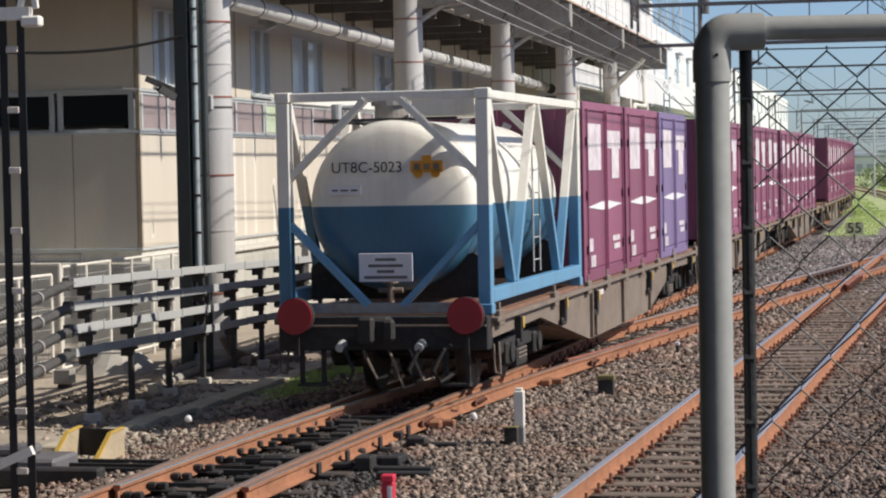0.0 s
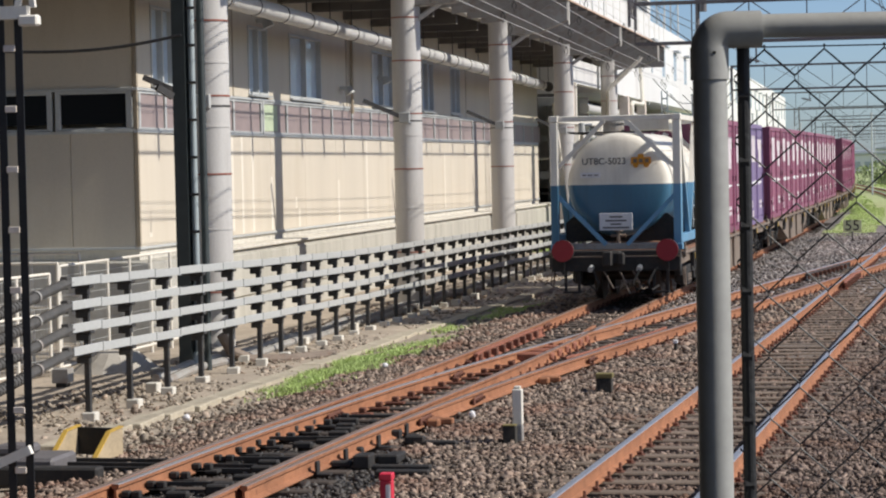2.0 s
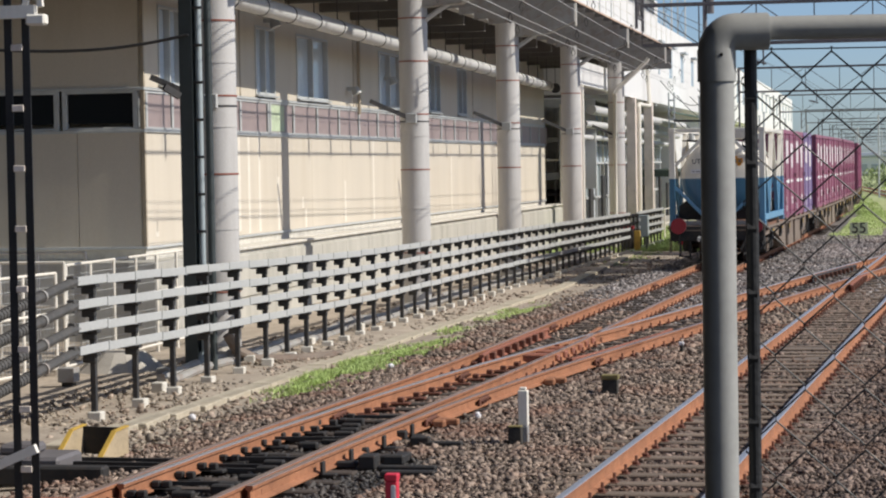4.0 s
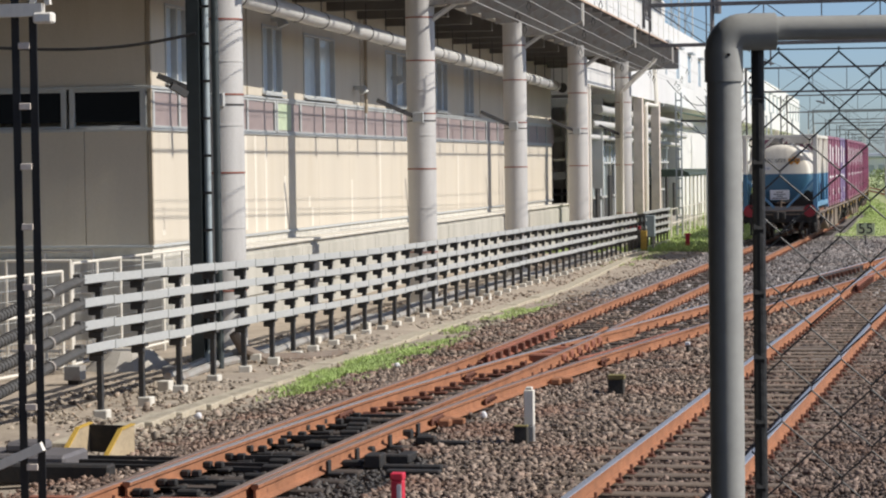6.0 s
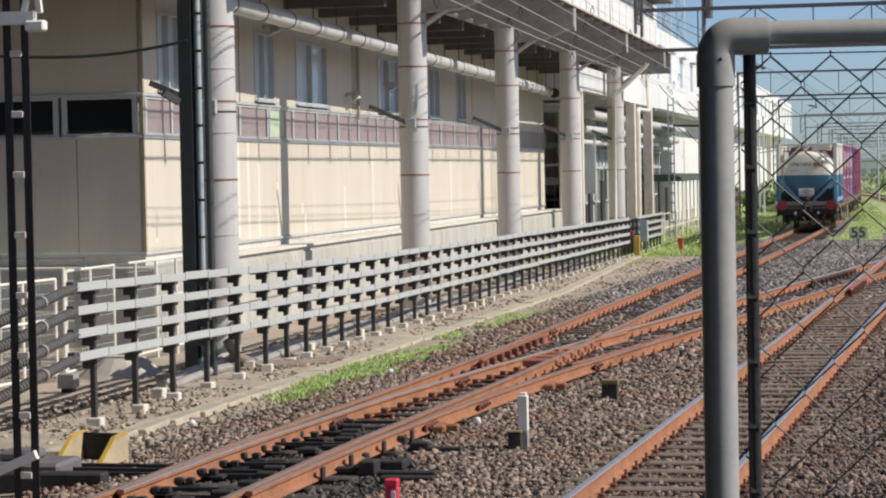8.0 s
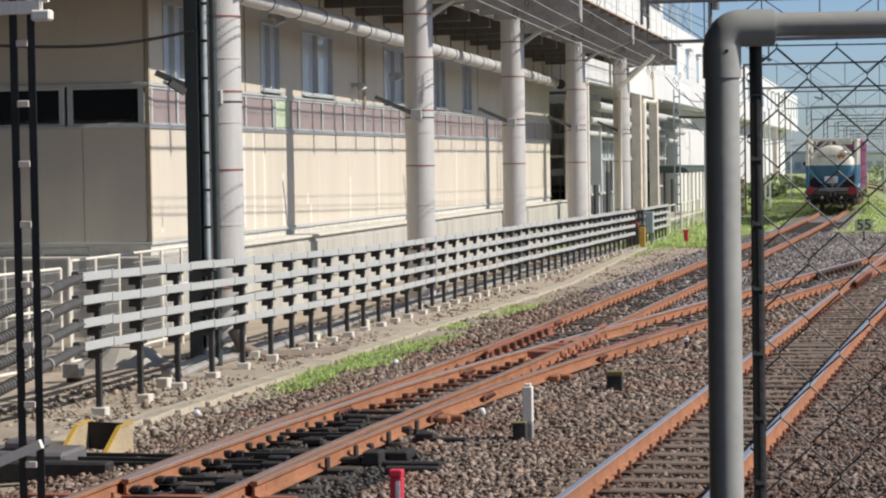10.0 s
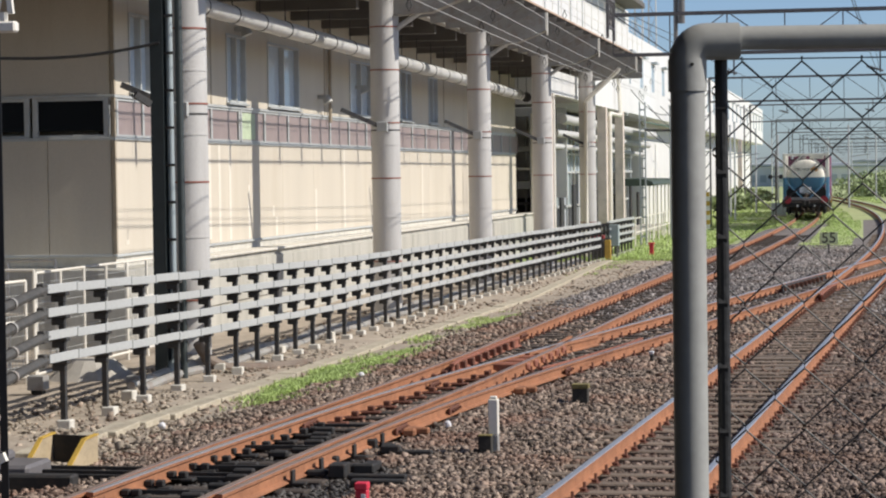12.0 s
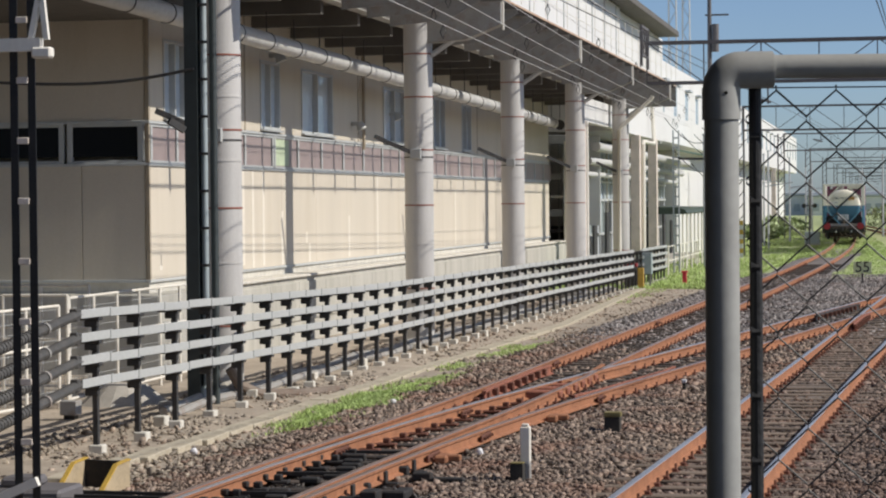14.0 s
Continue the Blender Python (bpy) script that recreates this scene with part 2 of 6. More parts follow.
def side_x(y):
    """The middle of the track that leaves the goods track at the points."""
    toe = 18.0
    if y < toe:
        return track_x(y)
    if y < 32.0:
        k = (y - toe) / 14.0
        return track_base(toe) + 0.037 * (y - toe) + 0.113 * 7.0 * k * k
    return track_base(toe) + 0.037 * 14.0 + 0.113 * 7.0 + 0.15 * (y - 32.0)


def main_x(y):
    """The middle of the running track."""
    k = np.clip(y - 60.0, 0.0, 130.0)
    return -2.95 + 0.0505 * y - 0.00045 * k * k - 0.117 * np.maximum(y - 190.0, 0.0)


def ground_z(x, y):
    """The ground: ballast near the rails, lower soil beside the building, which falls away slowly."""
    k = min(1.0, max(0.0, (-6.9 - x + 0.03 * (y - 25)) / 1.6))
    k = k * k * (3 - 2 * k)
    low = -0.32 - 0.005 * max(0.0, min(y, 90.0) - 30.0)
    base = -0.17
    return base + (low - base) * k


WALL_X, COL_X = -13.4, -10.4
CORNER_Y, END_Y = 40.48, 90.1


# ---- ground ----
def build_ground():
    ys = [-60, -20, 0, 8] + [12 + 1.0 * i for i in range(90)] + [105, 115, 130, 150, 180, 220, 280, 360, 480, 700, 1000, 1600, 2600]
    xs = [-900, -300, -120, -60, -40, -25, -18, -14] + [-12 + 0.4 * i for i in range(42)] + [6, 8, 12, 20, 40, 80, 160, 400, 900]
    bm = B()
    grid = []
    for y in ys:
        row = []
        for x in xs:
            n = noise.noise(Vector((x * 0.9, y * 0.9, 0.3))) * 0.035 + noise.noise(Vector((x * 0.25, y * 0.25, 4.3))) * 0.05
            if x < -14 or x > 6 or y > 110:
                n *= 0.3
            row.append(bm.verts.new((x, y, ground_z(x, y) - 0.03 + n)))
        grid.append(row)
    for a, b in zip(grid, grid[1:]):
        for i in range(len(xs) - 1):
            f = bm.faces.new((a[i], a[i + 1], b[i + 1], b[i]))
            c = f.calc_center_median()
            edge = -7.3 + 0.028 * (c.y - 25) + 0.25 * noise.noise(Vector((c.x * 0.3, c.y * 0.3, 9)))
            f.material_index = 1 if c.x < edge and c.y < 84 else (2 if c.y > 86 and -40 < c.x < track_x(min(c.y, 230)) - 1.5 or c.y > 135 or c.y > 82 and track_x(c.y) + 1.3 < c.x < main_x(c.y) - 1.5 else 3 if c.y > 46 else 0)
            f.smooth = True
    g = part("ground", bm, [M["ballast"], M["soil"], M["meadow"], M["ballast_grey"]])
    tagged(g, "ballast and dry soil ground beside railway tracks", "ground", kind="structure")


M["ballast_grey"] = material("grey_ballast_bed", (0.16, 0.143, 0.132), 0.95, vary=0.4, scale=1.0, grain=14, bump=0.8, dirt=(0.19, 0.12, 0.085), dirt_amount=0.3)
M["meadow"] = material("meadow_ground", (0.34, 0.39, 0.17), 0.95, vary=0.35, scale=0.25, grain=6, bump=0.5, dirt=(0.28, 0.25, 0.15), dirt_amount=0.5)
build_ground()

# ---- tracks ----
RAIL = [(-0.063, -0.15), (0.063, -0.15), (0.063, -0.138), (0.012, -0.118), (0.010, -0.045), (0.032, -0.034), (0.034, -0.006),
        (0.026, 0.0), (-0.026, 0.0), (-0.034, -0.006), (-0.032, -0.034), (-0.010, -0.045), (-0.012, -0.118), (-0.063, -0.138)]
G2 = 0.5665


def rail_mesh(fx, side, y0, y1, step, top):
    bm = B()
    ys = np.arange(y0, y1 + 0.01, step)
    pts = []
    for y in ys:
        slope = (fx(y + 0.5) - fx(y - 0.5))
        c = 1 / math.sqrt(1 + slope * slope)
        pts.append((fx(y) + side * G2 * c, y - side * G2 * c * slope, 0.0))
    extrude_profile(bm, RAIL, pts)
    bmesh.ops.recalc_face_normals(bm, faces=bm.faces)
    for f in bm.faces:
        if f.calc_center_median().z > -0.004 and f.normal.z > 0.5:
            f.material_index = 1
    return bm


def build_track(label, fx, y0, y1, rails, top, wood, tie0, tie1, tie_span):
    t = thing("railway_track", label, "railway track", kind="structure")
    for side, a, b, *own in rails:
        part("rail", rail_mesh(fx, side, a, b, 2.0, top), [M["rust"], own[0] if own else top], t)
    sl = B()
    bx(sl, -tie_span, tie_span, -0.1, 0.1, -0.3, -0.155, 0.012)
    sme = mesh_of("sleeper", sl, wood)
    cl = B()
    for s in (-1, 1):
        for o in (-1, 1):
            bx(cl, s * G2 + o * 0.085 - 0.03, s * G2 + o * 0.085 + 0.03, -0.035, 0.035, -0.155, -0.118, 0.008)
            rod(cl, (s * G2 + o * 0.095, 0, -0.13), (s * G2 + o * 0.095, 0, -0.07), 0.014, 6)
        bx(cl, s * G2 - 0.13, s * G2 + 0.13, -0.07, 0.07, -0.157, -0.149)
    cme = mesh_of("rail_fastening", cl, M["rust_dark"])
    y = tie0
    i = 0
    while y < tie1:
        m = pose(fx(y), y, random.uniform(-0.012, 0.004), 0, random.uniform(-0.3, 0.3), -math.degrees(math.atan(fx(y + 0.5) - fx(y - 0.5))) + random.uniform(-0.6, 0.6))
        again("sleeper", sme, t, m)
        again("rail_fastening", cme, t, m)
        y += 0.6 if y < 70 else 0.66
        i += 1
    return t


goods = build_track("rusty goods track with dark wooden sleepers in ballast", track_x, 2, 320,
                    [(-1, 2, 320), (1, 2, 320)], M["rail_top"], M["sleeper"], 14, 100, 1.0)
side = build_track("rusty siding track leaving the goods track at points", side_x, 18, 96,
                   [(-1, 18.5, 96, M["rail_shiny"]), (1, 18.5, 96)], M["rail_top"], M["sleeper"], 31.5, 64, 1.0)
main = build_track("running track with polished rail heads on worn sleepers", main_x, 2, 320,
                   [(-1, 2, 320), (1, 2, 320)], M["rail_shiny"], M["sleeper_pale"], 14, 100, 1.0)


# ---- building ----
Z0, Z1, Z2 = 1.25, 3.34, 4.16      # wall foot, foot and head of the window band


def wall_panels(w, name, a, b, z0, z1, width, fixed, along_y, mat):
    """Upright sheets side by side, each a piece of its own, with narrow joints."""
    n = max(1, round((b - a) / width))
    step = (b - a) / n
    for k in range(n):
        p, q = a + k * step + 0.006, a + (k + 1) * step - 0.006
        bm = B()
        if along_y:
            bx(bm, fixed - 0.06, fixed, p, q, z0, z1, 0.006)
        else:
            bx(bm, p, q, fixed, fixed + 0.06, z0, z1, 0.006)
        part(name, bm, mat, w)


def build_building():
    w = thing("wall_building", "cream panelled depot wall with a window band", "wall", kind="structure")
    bm = B()
    bx(bm, -24, WALL_X - 0.4, CORNER_Y + 0.4, END_Y, 1.0, 7.4)
    part("core", bm, M["cream_dark"], w)
    wall_panels(w, "panel", CORNER_Y, END_Y, Z0, Z1, 3.2, WALL_X, True, M["cream"])
    # upper wall round the windows
    wins = [(41.4, 42.8), (48.1, 49.7), (51.6, 54.6), (60.25, 63.0), (67.0, 68.8), (71.6, 73.2)]
    y = CORNER_Y
    for a, b in wins + [(END_Y, END_Y)]:
        wall_panels(w, "panel", y, a - 0.001, Z2, 6.75, 3.0, WALL_X, True, M["cream"]) if a - y > 0.3 else None
        if b > a:
            bm = B()
            bx(bm, WALL_X - 0.06, WALL_X, a, b, 5.72, 6.75)
            part("panel", bm, M["cream"], w)
        y = b
    wall_panels(w, "panel", -22, WALL_X - 0.062, Z0, Z1, 1.25, CORNER_Y, False, M["cream"])
    wall_panels(w, "panel", -22, WALL_X - 0.062, Z2, 6.75, 2.5, CORNER_Y, False, M["cream"])
    for z0, z1 in ((Z0 - 0.05, Z0), (Z1 - 0.004, Z1 + 0.05), (Z2 - 0.05, Z2 + 0.004)):
        bm = B()
        bx(bm, WALL_X - 0.05, WALL_X + 0.035, CORNER_Y - 0.035, END_Y, z0, z1, 0.005)
        part("flashing", bm, M["frame"], w)
        bm = B()
        bx(bm, -22, WALL_X - 0.052, CORNER_Y - 0.035, CORNER_Y + 0.05, z0, z1, 0.005)
        part("flashing", bm, M["frame"], w)
    bm = B()
    bx(bm, WALL_X - 0.05, WALL_X + 0.02, CORNER_Y - 0.02, CORNER_Y + 0.05, Z0, 6.7)
    part("corner_trim", bm, M["cream_dark"], w)
    for y in (46.9, 57.3, 64.6, 74.3):
        bm = B()
        bx(bm, WALL_X, WALL_X + 0.012, y - 0.03, y + 0.03, Z2, 6.7)
        part("joint_strip", bm, M["cream_dark"], w)
    # the band: mauve panes in aluminium
    band = thing("window_1", "strip of mauve panes in aluminium frames", "window", kind="structure")
    y, k = CORNER_Y + 0.19, 0
    pane = B()
    bx(pane, WALL_X - 0.05, WALL_X - 0.02, 0.05, 0.95, Z1 + 0.1, Z2 - 0.1)
    pane_me = mesh_of("pane", pane, M["blind"])
    mul = B()
    bx(mul, WALL_X - 0.08, WALL_X + 0.01, -0.05, 0.05, Z1 + 0.05, Z2 - 0.05, 0.008)
    mul_me = mesh_of("mullion", mul, M["frame"])
    while y < END_Y - 0.8:
        step = 1.56 if y < 46.0 else 2.2
        again("pane", pane_me, band, pose(0, y, 0) @ Matrix.Diagonal((1, step, 1, 1)))
        again("mullion", mul_me, band, pose(0, y, 0))
        if k == 5:
            again("mullion", mul_me, band, pose(0.02, y + 0.09, 0))
        y += step
        k += 1
    for z in (Z1 + 0.05, Z2 - 0.1):
        bm = B()
        bx(bm, WALL_X - 0.09, WALL_X + 0.005, CORNER_Y, END_Y, z, z + 0.05)
        part("window_frame", bm, M["frame"], band)
    bm = B()
    bx(bm, WALL_X - 0.018, WALL_X - 0.012, 49.35, 50.5, Z1 + 0.12, Z2 - 0.12)
    part("slatted_pane", bm, M["slat"], band, "pane with pale green slats")
    # black windows in the end wall
    endw = thing("window_2", "pair of black windows in aluminium frames", "window", kind="structure")
    for a, b in ((-14.86, -13.6), (-16.4, -15.12), (-17.9, -16.65)):
        bm = B()
        bx(bm, a, b, CORNER_Y + 0.05, CORNER_Y + 0.09, Z1 + 0.17, Z2 - 0.1)
        part("pane", bm, M["black_glass"], endw)
        for p in (a - 0.1, b):
            bm = B()
            bx(bm, p, p + 0.1, CORNER_Y - 0.01, CORNER_Y + 0.09, Z1 + 0.05, Z2 - 0.05, 0.01)
            part("window_frame", bm, M["frame"], endw)
        for z in (Z1 + 0.05, Z2 - 0.1):
            bm = B()
            bx(bm, a, b, CORNER_Y - 0.01, CORNER_Y + 0.09, z, z + 0.05, 0.01)
            part("window_frame", bm, M["frame"], endw)
    for i, (a, b) in enumerate(wins):
        win = thing("window_%d" % (i + 3), "two-pane sash window with aluminium frame", "window", kind="structure")
        mid = (a + b) / 2
        for p, q in ((a + 0.06, mid - 0.03), (mid + 0.03, b - 0.06)):
            bm = B()
            bx(bm, WALL_X - 0.12, WALL_X - 0.1, p, q, 4.29, 5.66)
            part("pane", bm, M["glass"], win)
        for p in (a, mid - 0.03, b - 0.06):
            bm = B()
            bx(bm, WALL_X - 0.13, WALL_X + 0.02, p, p + 0.06, 4.23, 5.72, 0.006)
            part("window_frame", bm, M["frame"], win)
        for z in (4.23, 5.66):
            bm = B()
            bx(bm, WALL_X - 0.13, WALL_X + 0.02, a + 0.06, b - 0.06, z, z + 0.06, 0.006)
            part("window_frame", bm, M["frame"], win)
        bm = B()
        bx(bm, WALL_X + 0.02, WALL_X + 0.09, a - 0.04, b + 0.04, 4.19, 4.228)
        part("window_sill", bm, M["frame"], win)
    # sun reflected down the panels, laid on as thin paler strips
    for y, za, zb in ((41.15, 1.5, 1.41), (46.71, 3.31, 1.34), (47.45, 3.32, 1.27), (48.27, 3.32, 1.29), (49.82, 2.45, 1.27), (51.98, 1.96, 1.71), (52.25, 1.7, 1.27), (56.23, 2.31, 1.29), (59.46, 3.33, 1.27), (66.8, 2.6, 1.27), (70.4, 3.0, 1.3)):
        bm = B()
        bx(bm, WALL_X, WALL_X + 0.003, y - 0.09, y + 0.09, zb, za)
        part("lime_streak", bm, M["reflected"], w)
    # ledge and plinth
    pl = thing("plinth", "pale concrete ledge in front of a depot wall", "plinth", kind="structure")
    bm = B()
    bx(bm, -24, -12.92, CORNER_Y - 1.0, END_Y + 3, -1.4, 1.0)
    part("plinth_body", bm, M["plinth"], pl)
    bm = B()
    bx(bm, -24, WALL_X - 0.02, CORNER_Y + 0.04, END_Y, 1.003, Z0 - 0.051)
    part("wall_foot", bm, M["concrete_pale"], pl)
    y = CORNER_Y + 4
    while y < END_Y + 2:
        bm = B()
        bx(bm, -12.918, -12.88, y, y + 2.38, 0.05, 0.9, 0.01)
        part("plinth_slab", bm, M["plinth"], pl)
        y += 2.4
    bm = B()
    bx(bm, -13.38, -12.84, CORNER_Y + 4, END_Y + 3, 1.003, 1.06, 0.01)
    part("ledge", bm, M["concrete_pale"], pl)


# Darker than the ledge's concrete: shade below the ledge is in this colour.
M["plinth"] = material("weathered_shaded_plinth", (0.45, 0.43, 0.375), 0.85, vary=0.15, scale=1.2, grain=40, bump=0.2, dirt=(0.26, 0.25, 0.2), dirt_amount=0.5, streak=True)
M["slat"] = material("pale_green_slats", (0.5, 0.58, 0.4), 0.5, vary=0.2, scale=8)
build_building()


def build_column(y, r=0.32):
    c = thing("column", "round column wrapped in pale grey sheet with rusty bands", "column", group="columns of the deck", at=pose(COL_X, y, 0))
    bm = B()
    rod(bm, (0, 0, -0.9), (0, 0, 6.77), r, 40)
    part("shaft", bm, M["column"], c, smooth=True)
    for z, m in ((0.72, "red_band"), (2.56, "red_band"), (3.62, "dark_steel"), (3.78, "red_band"), (4.95, "red_band"), (5.9, "red_band"), (1.7, "column"), (4.3, "column"), (3.3, "column")):
        bm = B()
        rod(bm, (0, 0, z - 0.014), (0, 0, z + 0.014), r + 0.008, 40)
        part("band", bm, M[m], c, smooth=True)
    bm = B()
    bx(bm, -0.12, 0.12, -r - 0.08, -r + 0.02, 3.58, 3.8, 0.01)
    part("clamp", bm, M["galvanised"], c)
    bm = B()
    bar(bm, (-0.1, -r - 0.02, 3.72), (-0.85, -r - 0.35, 4.08), 0.07, 0.09)
    part("bracket_arm", bm, M["dark_steel"], c)
    bm = B()
    bx(bm, -0.45, 0.45, -0.45, 0.45, -0.95, -0.42, 0.05)
    part("footing", bm, M["concrete"], c)
    # strut to the bracket above
    bm = B()
    rod(bm, (0.28, -0.05, 5.85), (1.25, -0.05, 6.5), 0.06, 12)
    part("strut", bm, M["pipe"], c)
    return c


for y in (35.03, 50.37, 63.18, 75.9, 88.7):
    col = build_column(y)
bm = B()
tube(bm, [(1.3, -0.42, 6.6), (1.25, -0.42, 6.5), (0.1, -0.42, 5.45), (0.0, -0.42, 5.3), (0.0, -0.42, -0.8)], 0.075, 12)
part("drain_pipe", bm, M["white_paint"], col, "white drain pipe down a column", smooth=True)


def build_deck():
    d = thing("ceiling", "overhead deck with dark steel brackets and a rusty edge", "deck", kind="structure")
    bm = B()
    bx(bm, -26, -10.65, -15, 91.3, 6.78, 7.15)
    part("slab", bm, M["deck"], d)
    bm = B()
    bx(bm, COL_X - 0.68, COL_X - 0.42, 20, 91.2, 6.6, 6.779)
    part("long_girder", bm, M["deck_steel"], d)
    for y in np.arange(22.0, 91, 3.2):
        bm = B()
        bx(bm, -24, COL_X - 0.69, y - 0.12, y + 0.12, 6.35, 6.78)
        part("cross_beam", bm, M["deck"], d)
    cols = (22.2, 35.03, 50.37, 63.18, 75.9, 88.7)
    ys = [(y, True) for y in cols]
    for p, q in zip(cols, cols[1:]):
        n = round((q - p) / 2.13)
        ys += [(p + (q - p) * k / n, False) for k in range(1, n)]
    for y, big in ys:
        bm = B()
        prof = [(COL_X - 0.15, 6.12 if big else 6.38), (-9.3, 6.2 if big else 6.47), (-8.5, 6.52 if big else 6.93), (-8.5, 7.0), (COL_X - 0.15, 7.0)]
        half = 0.2 if big else 0.006
        a = [bm.verts.new((x, y - half, z)) for x, z in prof]
        b = [bm.verts.new((x, y + half, z)) for x, z in prof]
        for i in range(5):
            bm.faces.new((a[i], a[(i + 1) % 5], b[(i + 1) % 5], b[i]))
        bm.faces.new(a[::-1])
        bm.faces.new(b)
        bx(bm, COL_X - 0.15, -8.5, y - 0.06, y + 0.06, 7.0, 7.03)
        flange = 0.44 if big else 0.035
        bar(bm, (COL_X - 0.15, y, prof[0][1]), (-9.3, y, prof[1][1]), flange, 0.015)
        bar(bm, (-9.3, y, prof[1][1]), (-8.5, y, prof[2][1]), flange, 0.015)
        part("bracket", bm, M["deck_steel"], d)
        if big:
            bm = B()
            bx(bm, -8.499, -8.46, y - 0.045, y + 0.045, 6.4, 7.03, 0.008)
            part("bracket_end_plate", bm, M["white_paint"], d)
    bm = B()
    bx(bm, -8.5, -8.48, 20, 91.3, 7.07, 7.112)
    part("edge_channel", bm, M["rust_pale"], d, "rust-stained steel edge channel")
    for x in (-9.0, -9.6):
        bm = B()
        bx(bm, x - 0.015, x + 0.015, 20, 91.3, 7.032, 7.06)
        part("stringer", bm, M["deck_steel"], d)
    bm = B()
    for y in np.arange(20.0, 91.2, 0.12):
        bar(bm, (-10.6, y, 7.06), (-8.51, y, 7.06), 0.006, 0.05)
    tagged(part("grating", bm, M["deck"], d, "open steel grating of narrow bars"), kind="stuff")
    # Slab added above the view to shade the upper end wall.
    bm = B()
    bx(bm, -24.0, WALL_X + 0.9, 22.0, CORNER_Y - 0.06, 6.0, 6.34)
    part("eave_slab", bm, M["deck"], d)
    bm = B()
    bx(bm, COL_X - 1.6, -8.5, 91.3, 91.36, 6.3, 7.05)
    part("end_plate", bm, M["deck_steel"], d)
    # rail along the edge
    y = 30.0
    while y < 91.3:
        bm = B()
        rod(bm, (-8.46, y, 7.15), (-8.46, y, 8.3), 0.008, 8)
        part("baluster", bm, M["white_paint"], d)
        y += 1.9
    for z in (7.55, 7.9, 8.3):
        bm = B()
        rod(bm, (-8.46, 30, z), (-8.46, 91.3, z), 0.0075, 8)
        part("handrail", bm, M["white_paint"], d)
    e = thing("wire_anchor_frame", "small grey lattice frame standing on a deck edge", "bracket", at=pose(-8.42, 79.0, 0))
    for y in (-1.0, 1.0):
        part("upright", bx(B(), -0.05, 0.05, y - 0.05, y + 0.05, 7.13, 8.55), M["gantry"], e)
    for z in (7.5, 8.45):
        part("cross_bar", bx(B(), -0.04, 0.04, -0.95, 0.95, z, z + 0.08), M["gantry"], e)
    for k in range(3):
        part("lacing", bar(B(), (0, -0.95 + 0.63 * k, 7.58), (0, -0.32 + 0.63 * k, 8.45), 0.04, 0.04), M["gantry"], e)
        part("lacing", bar(B(), (0.02, -0.32 + 0.63 * k, 7.58), (0.02, -0.95 + 0.63 * k, 8.45), 0.04, 0.04), M["gantry"], e)
    up = thing("wall_upper", "white upper storey wall above an overhead deck", "wall", kind="structure")
    bm = B()
    bx(bm, -24, -10.66, 20, 91.0, 7.16, 10.2)
    part("storey", bm, M["white_wall"], up)
    bm = B()
    bx(bm, -24.5, -9.9, 20, 108, 10.2, 10.45, 0.02)
    part("roof_edge", bm, M["deck"], up)
    for y in np.arange(32, 91, 3.6):
        bm = B()
        bx(bm, -10.66, -10.63, y - 0.03, y + 0.03, 7.2, 10.2)
        part("wall_strip", bm, M["frame"], up)


M["rust_pale"] = material("rust_stained_edge", (0.5, 0.36, 0.25), 0.7, vary=0.2, scale=1.5, dirt=(0.33, 0.13, 0.05), dirt_amount=0.9)
build_deck()


